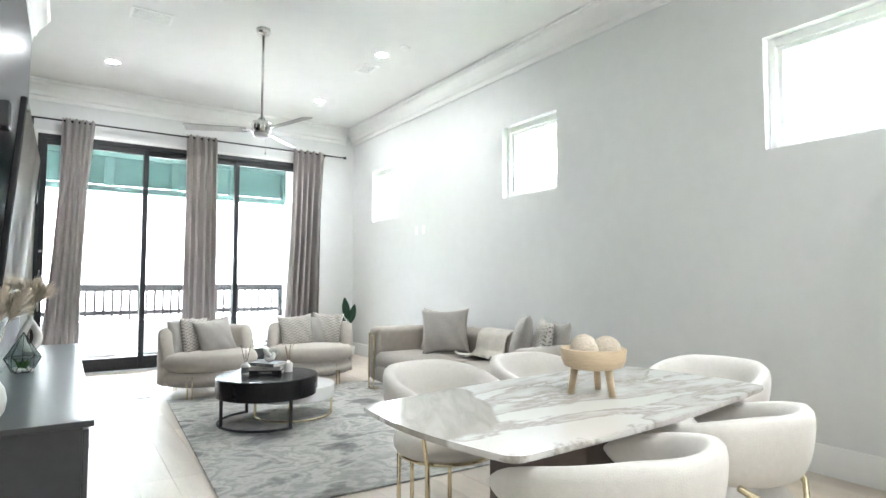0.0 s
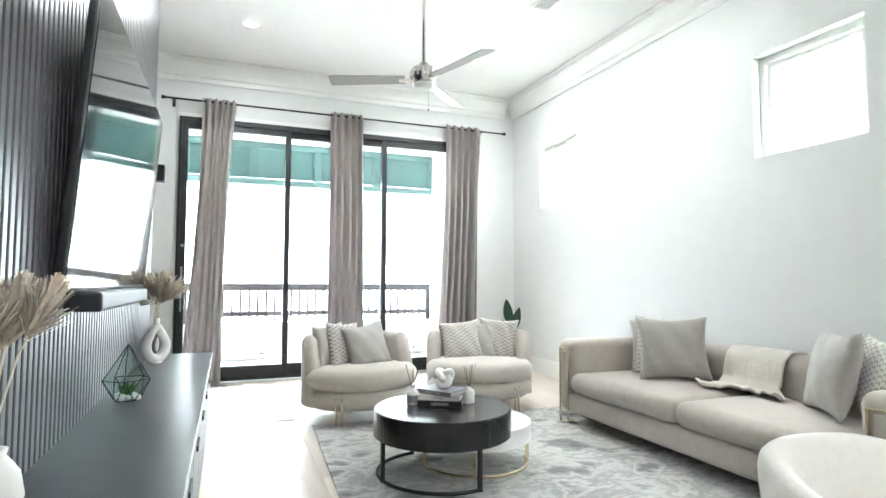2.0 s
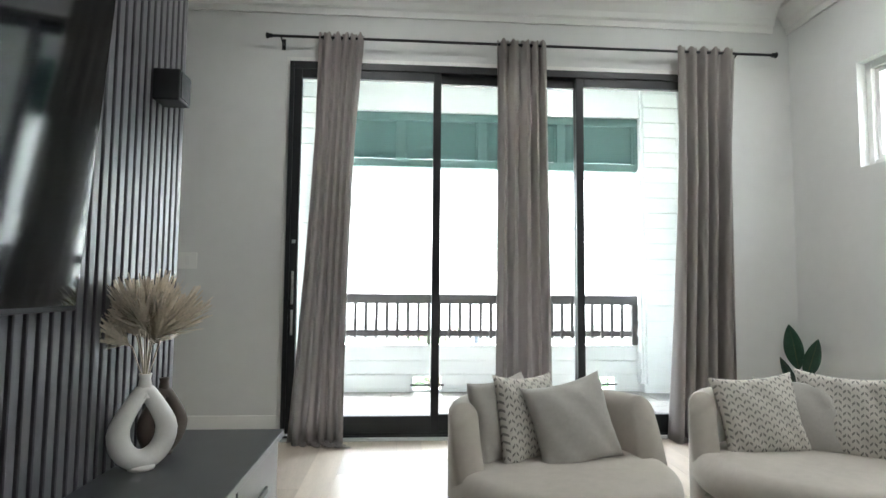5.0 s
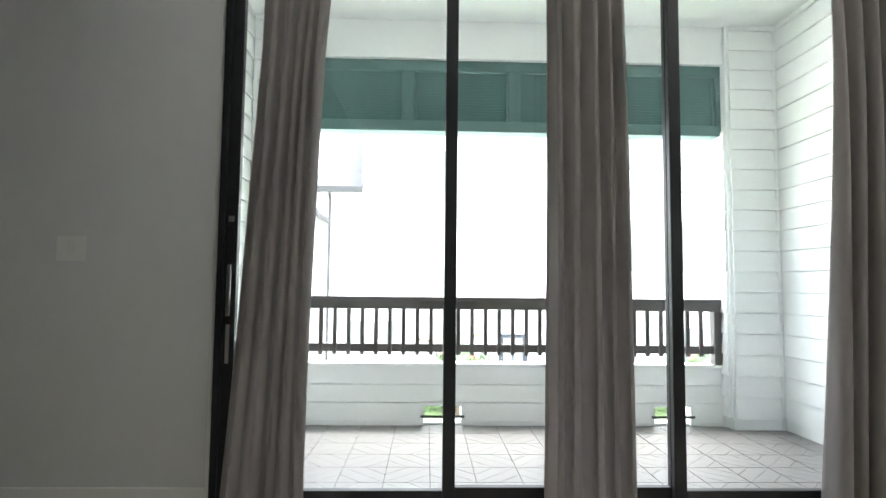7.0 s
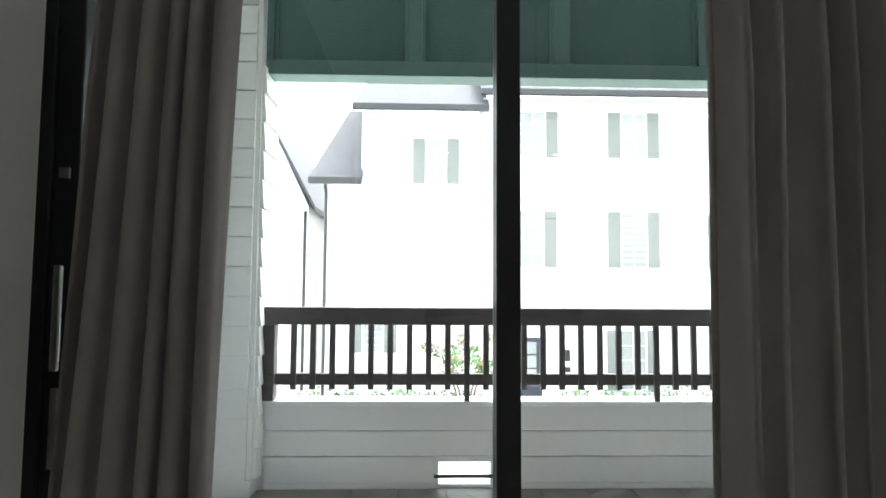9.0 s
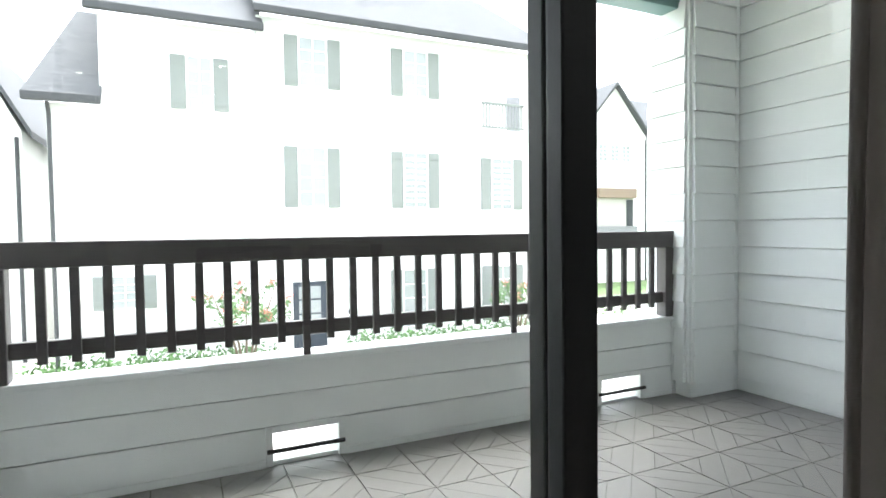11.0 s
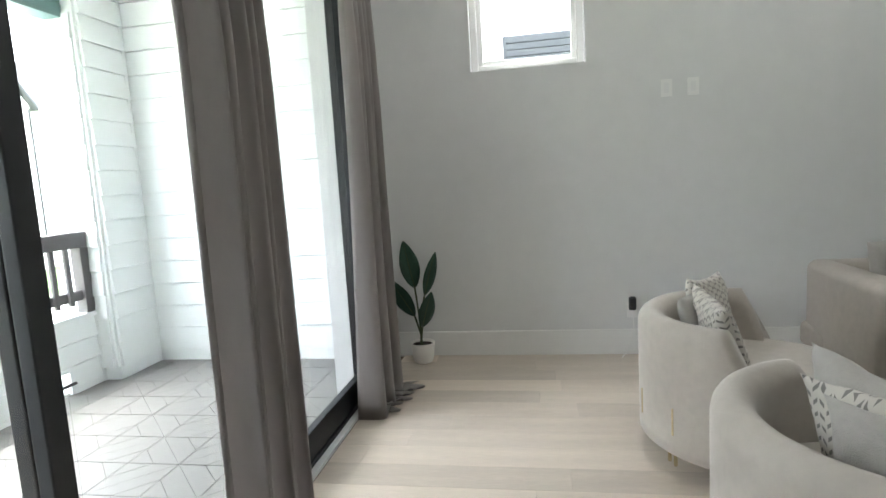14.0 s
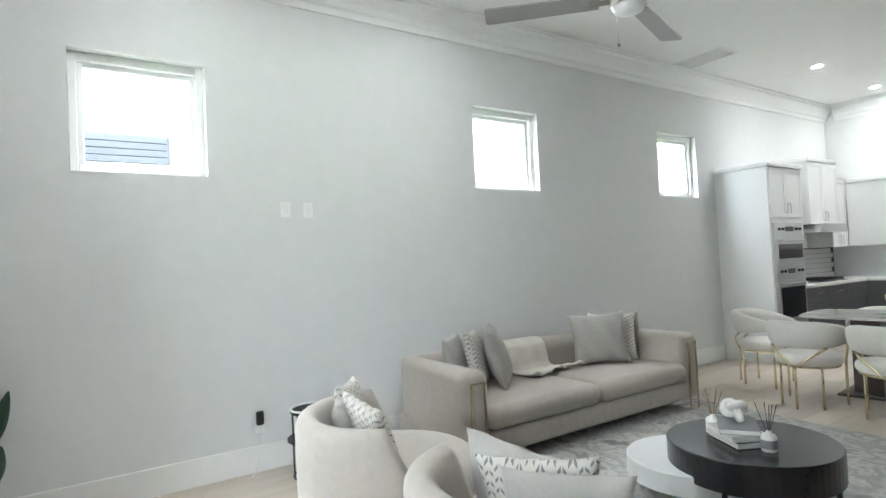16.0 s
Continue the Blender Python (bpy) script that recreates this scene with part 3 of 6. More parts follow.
O = bpy.data.objects
clad(O["wall_balcony_east"], BX1, YW + 0.2 + 1.90 - 0.002, 1.86, -90, 0.06, CEIL)
clad(O["wall_balcony_west"], BX0, YW + 0.22, 1.86, 90, 0.06, CEIL)
clad(O["column_east"], CX1 + 0.03, BY - 0.06, BX1 - CX1 - 0.06, 0, 0.06, CEIL)
clad(O["column_west"], BX0 + 0.03, BY - 0.06, CX0 - BX0 - 0.06, 0, 0.06, CEIL)
clad(O["column_east"], CX1, BY + 0.3, 0.34, -90, 0.06, 2.72)
clad(O["column_west"], CX0, BY - 0.04, 0.34, 90, 0.06, 2.72)
xs2 = [CX0, SC[0][0] - 0.035, SC[0][1] + 0.035, SC[1][0] - 0.035, SC[1][1] + 0.035, CX1]
for a, b in zip(xs2[::2], xs2[1::2]):
    piece("board", lap_board(b - a, 0.162), par, (a, PY, 0.0))
for z in (0.171, 0.333):
    piece("board", lap_board(CX1 - CX0, 0.155), par, (CX0, PY, z))
corner_trim(O["column_east"], (BX1 - 0.06, BY - 0.085, BF), (BX1 - 0.024, BY - 0.06, CEIL))
corner_trim(O["column_west"], (BX0 + 0.024, BY - 0.085, BF), (BX0 + 0.06, BY - 0.06, CEIL))
corner_trim(par, (CX0, PY - 0.036, BF), (CX0 + 0.03, PY, 0.49))
corner_trim(par, (CX1 - 0.03, PY - 0.036, BF), (CX1, PY, 0.49))
for nm, lo, hi in (("wall_balcony_east", (BX1 - 0.022, YW + 0.2, BF), (BX1, BY - 0.085, 0.06)), ("wall_balcony_west", (BX0, YW + 0.2, BF), (BX0 + 0.022, BY - 0.085, 0.06)),
                   ("column_east", (CX1, BY - 0.082, BF), (BX1 - 0.06, BY - 0.06, 0.06)), ("column_west", (BX0 + 0.06, BY - 0.082, BF), (CX0, BY - 0.06, 0.06)),
                   ("parapet", (CX0 + 0.03, PY - 0.03, BF), (SC[0][0] - 0.035, PY, 0.0)), ("parapet", (SC[0][1] + 0.035, PY - 0.03, BF), (SC[1][0] - 0.035, PY, 0.0)), ("parapet", (SC[1][1] + 0.035, PY - 0.03, BF), (CX1 - 0.03, PY, 0.0))):
    part("skirt_board", B(lo, hi, 0.003), M_SIDING, O[nm])

# railing
rail = thing("balcony_railing", "dark stained wooden railing with square balusters on the parapet", "railing", at=(0, BY + 0.10, 0))
part("top_rail", B((CX0 + 0.003, -0.05, 1.015), (CX1 - 0.003, 0.05, 1.13), 0.006), M_RAIL, rail)
part("bottom_rail", B((CX0 + 0.09, -0.02, 0.62), (CX1 - 0.09, 0.025, 0.695), 0.005), M_RAIL, rail)
for x in (CX0 + 0.003, CX1 - 0.093):
    part("post", B((x, -0.045, 0.52), (x + 0.09, 0.045, 1.014), 0.006), M_RAIL, rail)
nb = 29
for k in range(nb):
    x = CX0 + 0.09 + (CX1 - CX0 - 0.18) * (k + 1) / (nb + 1)
    part("baluster", B((x - 0.019, -0.045, 0.52 if k in (9, 19) else 0.595), (x + 0.019, -0.0205, 1.0145), 0.003), M_RAIL, rail)

# green louvred screen under the beam
lou = thing("louvre_screen", "dark green louvred screen hung under the balcony beam", "louvre", at=(0, BY + 0.02, 0))
Z0, Z1 = 2.68, 3.36
for nm, lo, hi in (("top_rail", (CX0, 0, Z1 - 0.1), (CX1, 0.10, Z1)), ("bottom_rail", (CX0, 0, Z0), (CX1, 0.16, Z0 + 0.1))):
    part(nm, B(lo, hi, 0.005), M_GREEN, lou)
npan = 4
pw = (CX1 - CX0) / npan
for k in range(npan + 1):
    x = CX0 + k * pw
    part("stile", B((max(CX0, x - 0.05), 0.004, Z0 + 0.1), (min(CX1, x + 0.05), 0.10, Z1 - 0.1), 0.005), M_GREEN, lou)
for k in range(npan):
    a, b = CX0 + k * pw + 0.05, CX0 + (k + 1) * pw - 0.05
    for lo, hi in (((a, 0.030, Z0 + 0.1), (a + 0.022, 0.09, Z1 - 0.1)), ((b - 0.022, 0.030, Z0 + 0.1), (b, 0.09, Z1 - 0.1))):
        part("panel_stop", B(lo, hi, 0.003), M_GREEN, lou)
    for j in range(16):
        z = Z0 + 0.120 + j * 0.0285
        part("slat", prism(bmesh.new(), [(0.045, z + 0.036), (0.051, z + 0.039), (0.075, z), (0.069, z - 0.003)], a + 0.022, b - 0.022, "x"), M_GREEN, lou)

# ---- boards of the oak floor ----
rnd = random.Random(4)


def plank_mesh(w, ln):
    bm = B((0, 0, -0.012), (w - 0.001, ln - 0.001, 0.0))
    me = bpy.data.meshes.new("plank")
    bm.to_mesh(me)
    bm.free()
    me.materials.append(M_OAK)
    return me


def lay(x0, x1, y0, y1):
    x = x0
    while x < x1 - 0.01:
        w = min(0.19, x1 - x)
        y = y0 - rnd.random() * 1.2
        while y < y1:
            ln = rnd.choice((1.2, 1.5, 1.8, 2.1))
            a, b = max(y, y0), min(y + ln, y1)
            if b - a > 0.02:
                piece("plank", plank_mesh(w, b - a), floor_ob, (x, a, 0))
            y += ln
        x += w


lay(XL - 0.02, XR, YB, YW - 0.085)
lay(XS, XL - 0.02, 6.80, YW - 0.085)


# ---- tiles of the balcony: a 0.302 m grid with every second crossing ringed by a cut diamond ----
TS, TX, TY = 0.302, 1.715, 9.64


def tile_shape(poly, gap=0.0023):
    m = sum(poly, Vector((0, 0))) / len(poly)
    q = [m + (v - m) * (1 - gap * 2 / max(0.04, (v - m).length)) for v in poly]
    return prism(bmesh.new(), [(v.x, v.y) for v in q], BF - 0.01, BF)


def tile_mesh(poly):
    bm = tile_shape(poly)
    me = bpy.data.meshes.new("tile")
    bm.to_mesh(me)
    bm.free()
    me.materials.append(M_TILE)
    return me


P0, PA, PB = Vector((0, 0)), Vector((TS / 2, 0)), Vector((0, TS / 2))
TILE_POLYS = [[P0, PA, PB], [PA, PA * 2, PB * 2, PB]]
TILE_MESHES = [tile_mesh(p) for p in TILE_POLYS]
edge_tiles = bmesh.new()
for i in range(-9, 9):
    for j in range(-3, 6):
        if (i + j) % 2 == 0:
            continue
        cx, cy = TX + i * TS, TY + j * TS
        if cx + TS < BX0 or cx - TS > BX1 or cy - TS > PY or cy + TS < YW + 0.2:
            continue
        near = 0.2 < cx < 3.6
        for q in range(4):
            for me, poly in zip(TILE_MESHES, TILE_POLYS):
                if near:
                    piece("tile", me, balc_floor, (cx, cy, 0), (0, 0, radians(90 * q)))
                else:
                    turn_ = Matrix.Rotation(radians(90 * q), 2)
                    bm = tile_shape([turn_ @ p + Vector((cx, cy)) for p in poly])
                    base_ = [edge_tiles.verts.new(v.co) for v in bm.verts]
                    bm.verts.index_update()
                    for f in bm.faces:
                        edge_tiles.faces.new([base_[v.index] for v in f.verts])
                    bm.free()
et = part("edge_tiles", edge_tiles, M_TILE, balc_floor)
tagged(et, "", "", "", "stuff")


# ---- slat wall, television, console ----
slatwall = setting(part("panel_slats", B((XL - 0.02, 2.95, 0.0), (XL - 0.008, 6.80, 3.47)), M_SLATBACK), "charcoal vertical slat panelling on the partition", "panelling")
bm = B((0, 0, 0), (0.022, 0.036, 3.47), 0.003, 1)
me = bpy.data.meshes.new("slat")
bm.to_mesh(me)
bm.free()
me.materials.append(M_SLAT)
for k in range(73):
    piece("slat", me, slatwall, (XL - 0.008, 2.955 + k * 0.0522, 0.0))

tv = thing("television", "large black glossy television tilted on the slat wall", "television", at=(XL + 0.035, 4.9, 1.13))
tv.matrix_basis = pose(XL + 0.035, 5.0, 1.13) @ pose(0, 0, 0, 0, 4.2, 0)
part("case", B((0, -0.945, 0), (0.03, 0.945, 1.085), 0.006), M_BLACKMATT, tv)
part("screen", B((0.0305, -0.932, 0.016), (0.0335, 0.932, 1.072)), M_SCREEN, tv, "dark glossy screen")
part("mount", B((-0.028, -0.3, 0.35), (0.0, 0.3, 0.75), 0.005), M_BLACKMATT, tv)
bar = thing("soundbar", "long dark soundbar fixed under the television", "soundbar", at=(XL + 0.014, 4.9, 1.054))
part("body", B((0.0, -0.62, 0), (0.125, 0.62, 0.072), 0.012), M_BAR, bar)
part("top_panel", B((0.006, -0.60, 0.0725), (0.098, 0.60, 0.0745)), M_BLACKMATT, bar)
part("bracket", B((0.0, -0.3, -0.012), (0.02, 0.3, 0.0)), M_BLACKMATT, bar)
for y in (6.50, 3.50):
    sp = thing("wall_speaker", "small black cube speaker fixed to the slat wall", "speaker", "speakers", at=(XL + 0.014, y, 1.90))
    part("case", B((0.0, -0.055, 0), (0.10, 0.055, 0.12), 0.006), M_BLACKMATT, sp)
    part("grille", B((0.1002, -0.045, 0.01), (0.104, 0.045, 0.11), 0.002), M_BAR, sp)

CT = 0.60
con = thing("media_console", "long charcoal lacquered media console with drawers", "console", at=(XL + 0.015, 0, 0))
D = 0.445
part("top", B((0.0, 3.24, CT - 0.028), (D + 0.012, 6.78, CT), 0.004), M_CONS, con)
part("body", B((0.0, 3.26, 0.06), (D - 0.03, 6.76, CT - 0.029)), M_CONS, con)
part("plinth", B((0.02, 3.3, 0.0), (D - 0.06, 6.72, 0.06)), M_BLACKMATT, con)
nd = 6
for k in range(nd):
    a, b = 3.265 + k * 3.49 / nd, 3.265 + (k + 1) * 3.49 / nd
    f = part("drawer_front", B((D - 0.029, a + 0.004, 0.075), (D - 0.006, b - 0.012, CT - 0.045), 0.003), M_CONS, con)
    part("pull", B((D - 0.0055, (a + b) / 2 - 0.08, 0.42), (D + 0.004, (a + b) / 2 + 0.08, 0.445), 0.003), M_BLACK, f, "black bar pull")


def pampas(parent, base, n, h, spread, seed, plume=0.035):
    r = random.Random(seed)
    for k in range(n):
        a = r.random() * 6.28
        s = spread * (0.3 + 0.7 * r.random())
        hh = h * (0.7 + 0.4 * r.random())
        p0 = Vector(base)
        p3 = p0 + Vector((math.cos(a) * s, math.sin(a) * s, hh))
        mid = p0.lerp(p3, 0.5) + Vector((0, 0, 0.05))
        part("stem", tube(bmesh.new(), [p0, mid, p3], 0.0025, 5), M_PAMPAS, parent)
        bm = bmesh.new()
        d = (p3 - mid).normalized()
        for q in range(170):
            t = r.random()
            c = mid.lerp(p3, 0.25 + 0.9 * t)
            w = plume * (1 - 0.75 * t) + 0.006
            o = Vector((r.gauss(0, 1), r.gauss(0, 1), r.gauss(0, 1))).normalized()
            tip = c + o * w + d * w * 1.3
            sd = d.cross(o)
            sd = sd.normalized() * 0.006 if sd.length > 1e-4 else Vector((0.006, 0, 0))
            v = [bm.verts.new(c - sd), bm.verts.new(c + sd), bm.verts.new(tip + sd * 0.5), bm.verts.new(tip - sd * 0.5)]
            bm.faces.new(v)
        part("plume", bm, M_PAMPAS, parent, "feathery dried plume")


def ring_vase(at, turn, s, material, label):
    v = thing("ring_vase", label, "vase", at=at, turn=turn)
    bm = bmesh.new()
    pts, radii = [], []
    for k in range(28):
        a = 2 * math.pi * k / 28
        up = max(0.0, math.sin(a))
        pts.append((0.064 * s * math.cos(a) * (1 - 0.45 * up ** 2), 0, (0.105 + 0.08 * math.sin(a) + 0.035 * up ** 3) * s))
        radii.append((0.030 - 0.008 * up) * s)
    tube(bm, pts, 0.03, 12, True, radii)
    part("ring", bm, material, v, smooth=True)
    part("neck", lathe(bmesh.new(), [(0.022 * s, 0.20 * s), (0.018 * s, 0.235 * s), (0.015 * s, 0.255 * s), (0.018 * s, 0.268 * s), (0.013 * s, 0.268 * s), (0.010 * s, 0.245 * s), (0, 0.245 * s)], 20), material, v, smooth=True)
    part("foot", lathe(bmesh.new(), [(0, 0), (0.036 * s, 0), (0.036 * s, 0.012 * s), (0, 0.02 * s)], 20), material, v, smooth=True)
    return v


v = ring_vase((-0.215, 6.27, CT), 40, 1.15, M_CERAM, "white ceramic ring vase with dried pampas on the console")
pampas(v, (0, 0, 0.27), 12, 0.22, 0.095, 3, 0.085)
ring_vase((-0.222, 6.44, CT), 55, 1.0, M_BROWN, "dark brown ceramic ring vase behind the white one")
gv = thing("round_vase", "round white ceramic vase with large dried pampas", "vase", at=(-0.255, 3.45, CT))
part("bowl", lathe(bmesh.new(), [(0, 0), (0.04, 0), (0.068, 0.04), (0.075, 0.09), (0.066, 0.14), (0.05, 0.165), (0.038, 0.18), (0.042, 0.195), (0.03, 0.195), (0.027, 0.17), (0, 0.16)], 32), M_CERAM, gv, smooth=True)
pampas(gv, (0, 0, 0.18), 11, 0.36, 0.13, 7, 0.06)

bv = thing("globe_vase", "dark brown ceramic globe vase on the console end", "vase", at=(-0.272, 3.315, CT))
part("globe", lathe(bmesh.new(), [(0, 0), (0.025, 0), (0.046, 0.02), (0.057, 0.055), (0.048, 0.09), (0.028, 0.11), (0.015, 0.115), (0.017, 0.124), (0.010, 0.124), (0.008, 0.11), (0, 0.105)], 32), M_BROWN, bv, smooth=True)
ter = thing("geometric_terrarium", "black edged geometric glass terrarium with pebbles and a succulent", "terrarium", at=(-0.20, 4.98, CT), turn=20)
base = [(0.062 * math.cos(2 * math.pi * k / 5), 0.062 * math.sin(2 * math.pi * k / 5), 0.004) for k in range(5)]
midr = [(0.105 * math.cos(2 * math.pi * (k + 0.5) / 5), 0.105 * math.sin(2 * math.pi * (k + 0.5) / 5), 0.10) for k in range(5)]
apex = (0, 0, 0.265)
edges = []
for k in range(5):
    edges += [(base[k], base[(k + 1) % 5]), (base[k], midr[k]), (base[k], midr[k - 1]), (midr[k], midr[(k + 1) % 5]), (midr[k], apex)]
for a, b in edges:
    part("edge_bar", tube(bmesh.new(), [a, b], 0.0018, 6), M_BLACK, ter)
for k in range(5):
    for tri_ in ((midr[k], midr[(k + 1) % 5], apex), (base[(k + 1) % 5], midr[(k + 1) % 5], midr[k]), (base[k], base[(k + 1) % 5], midr[k])):
        bm = bmesh.new()
        bm.faces.new([bm.verts.new(p) for p in tri_])
        part("pane", bm, M_GREENGLASS, ter)
rnd = random.Random(2)
bm = bmesh.new()
for k in range(34):
    bmesh.ops.create_icosphere(bm, subdivisions=1, radius=0.008 + 0.007 * rnd.random(), matrix=Matrix.Translation((rnd.uniform(-0.045, 0.045), rnd.uniform(-0.045, 0.045), 0.014 + rnd.random() * 0.012)))
part("pebbles", bm, M_STONE, ter, smooth=True)
bm = bmesh.new()
for k in range(12):
    a = k * 2.4
    tube(bm, [(0.01 * math.cos(a), 0.01 * math.sin(a), 0.02), (0.025 * math.cos(a), 0.025 * math.sin(a), 0.04 + 0.002 * k), (0.04 * math.cos(a), 0.04 * math.sin(a), 0.06 + 0.003 * k)], 0.006, 5, radii=[0.007, 0.007, 0.001])
part("succulent", bm, M_HEDGE, ter)

# ---- curtains ----
ROD_Y, ROD_Z = 8.785, 3.225
rod = thing("curtain_rod", "thin black curtain rod with knob finials", "curtain rod", at=(0, ROD_Y, ROD_Z))
part("pole", tube(bmesh.new(), [(-0.45, 0, 0), (3.76, 0, 0)], 0.011, 10), M_BLACK, rod, smooth=True)
for x, s in ((-0.45, -1), (3.76, 1)):
    bm = bmesh.new()
    tube(bm, [(x, 0, 0), (x + s * 0.012, 0, 0), (x + s * 0.018, 0, 0), (x + s * 0.04, 0, 0), (x + s * 0.05, 0, 0)], 0.02, 12, radii=[0.014, 0.02, 0.014, 0.026, 0.018])
    part("finial", bm, M_BLACK, rod, smooth=True)
for x in (-0.38, 1.62, 3.45):
    bm = tube(bmesh.new(), [(x, 0, -0.005), (x, 0.06, -0.03), (x, YW - ROD_Y - 0.004, -0.03)], 0.007, 8)
    box(bm, (x - 0.015, YW - ROD_Y - 0.008, -0.07), (x + 0.015, YW - ROD_Y - 0.002, 0.02))
    part("bracket", bm, M_BLACK, rod)


def curtain(label, xa, xb, mid, low, seed, puddle=0.0, shift=0.0, lean=0.0, deep=0.024, skew=0.0):
    """A gathered panel from xa to xb at the rod, with widths at mid height and at the hem."""
    bm = bmesh.new()
    r = random.Random(seed)
    nx, nz, folds = 96, 40, 5
    ph = [r.random() * 6.28 for _ in range(4)]
    top = ROD_Z + 0.03
    grid = []
    for j in range(nz + 1):
        t = j / nz
        z = top * (1 - t) + 0.006 * t
        w0 = xb - xa
        w = w0 + (mid - w0) * min(1, t / 0.25) if t < 0.25 else mid + (low - mid) * ((t - 0.25) / 0.75) ** 1.6
        c = (xa + xb) / 2 + shift * t
        row = []
        for i in range(nx + 1):
            u = i / nx
            amp = 0.024 + deep * min(1, t * 3) + (0.03 * t ** 3 if puddle > 0.15 else 0)
            f = 2 * math.pi * folds * (u + 0.03 * math.sin(2.5 * t + ph[0]) * math.sin(3.1 * u + ph[2]) + 0.035 * math.sin(6.3 * u + ph[3]))
            y = amp * math.sin(f + ph[1]) + 0.018 * math.sin(f * 0.5 + ph[2] + 2 * t) * t
            x = c + (u - 0.5) * w + 0.012 * math.sin(2 * f + ph[3]) * t
            yy = ROD_Y - 0.012 + y - lean * min(1, t * 2.2) + skew * (0.5 - u) * min(1, t * 2.2)
            zz = z + (0.012 * math.sin(2 * math.pi * folds * u * 2) if j == 0 else 0)
            row.append(bm.verts.new((x, yy, zz)))
        grid.append(row)
    if puddle:
        for k in range(1, 9):
            row = []
            for i in range(nx + 1):
                v = grid[nz][i].co
                u = i / nx
                row.append(bm.verts.new((v.x * 0.65 + ((xa + xb) / 2 + shift + 0.02) * 0.35 + 0.02 * k * (u - 0.1), v.y * 0.8 + (ROD_Y - 0.1) * 0.2 - puddle * k / 8 * (0.35 + 0.65 * u), 0.008 + 0.028 * abs(math.sin(k * 1.1 + u * 9)) * (1 - k / 9))))
            grid.append(row)
    for a, b in zip(grid, grid[1:]):
        for i in range(nx):
            bm.faces.new((a[i], a[i + 1], b[i + 1], b[i]))
    cu = thing("curtain", label, "curtain", "curtains", at=(0, 0, 0))
    p = part("panel", bm, M_CURT, cu, smooth=True)
    sol = p.modifiers.new("thickness", 'SOLIDIFY')
    sol.thickness = 0.004
    for k in range(5):
        x = xa + (xb - xa) * (k + 0.5) / 5
        part("ring", tube(bmesh.new(), arc((0, 0), 0.018, 0, 345, 14, 0), 0.003, 6, True), M_BLACK, cu).matrix_basis = Matrix.Translation((x, ROD_Y, ROD_Z - 0.004)) @ pose(0, 0, 0, 0, 90, 0)
    return cu


curtain("taupe floor-length curtain gathered by the fixed jamb", -0.075, 0.285, 0.31, 0.42, 1, 0.10, -0.13, 0.03)
curtain("taupe floor-length curtain gathered at mid door", 1.38, 1.79, 0.41, 0.44, 2, 0.0, 0.0, 0.055, 0.034, -0.03)
curtain("taupe curtain with its hem spread out on the floor", 2.92, 3.44, 0.48, 0.58, 3, 0.16, -0.11, 0.02, 0.032)

# ---- ceiling fan and ceiling fittings ----
fan = thing("ceiling_fan", "brushed nickel ceiling fan with three silver blades", "ceiling fan", at=(1.585, 5.845, 0))
FZ = 2.64
part("canopy", lathe(bmesh.new(), [(0, CEIL), (0.068, CEIL), (0.068, CEIL - 0.03), (0.055, CEIL - 0.05), (0.02, CEIL - 0.065), (0, CEIL - 0.065)], 32), M_CHROME, fan, smooth=True)
part("downrod", tube(bmesh.new(), [(0, 0, FZ + 0.16), (0, 0, CEIL - 0.05)], 0.012, 12), M_CHROME, fan, smooth=True)
part("motor_housing", lathe(bmesh.new(), [(0, FZ + 0.18), (0.03, FZ + 0.18), (0.04, FZ + 0.15), (0.085, FZ + 0.14), (0.10, FZ + 0.12), (0.10, FZ + 0.06), (0.085, FZ + 0.045), (0.085, FZ + 0.02), (0.0, FZ + 0.02)], 40), M_CHROME, fan, smooth=True)
for k in range(16):
    p = part("housing_rib", B((-0.006, 0.098, FZ + 0.062), (0.006, 0.105, FZ + 0.118), 0.002, 1), M_STEEL, fan)
    p.rotation_euler = (0, 0, 2 * math.pi * k / 16)
part("light_lens", lathe(bmesh.new(), [(0, FZ + 0.0195), (0.075, FZ + 0.0195), (0.07, FZ - 0.005), (0.04, FZ - 0.016), (0, FZ - 0.02)], 32), M_DRUMW, fan, "frosted white lens", smooth=True)
for a in (157, 288, 46):
    bm = prism(bmesh.new(), [(0.14, -0.05), (0.70, -0.064), (0.715, -0.055), (0.715, 0.055), (0.70, 0.064), (0.14, 0.05)], -0.004, 0.004)
    b = part("blade", bm, M_BLADE, fan)
    b.matrix_basis = pose(0, 0, FZ + 0.055, 0, 0, a) @ pose(0, 0, 0, 12, 0, 0)
    part("blade_iron", B((0.07, -0.022, -0.006), (0.19, 0.022, -0.0042), 0.001), M_CHROME, b)
part("pull_chain", tube(bmesh.new(), [(0.05, 0.03, FZ + 0.02), (0.05, 0.03, FZ - 0.16)], 0.0016, 5), M_CHROME, fan)
bm = bmesh.new()
bmesh.ops.create_icosphere(bm, subdivisions=2, radius=0.009, matrix=Matrix.Translation((0.05, 0.03, FZ - 0.165)))
part("chain_knob", bm, M_CHROME, fan, smooth=True)

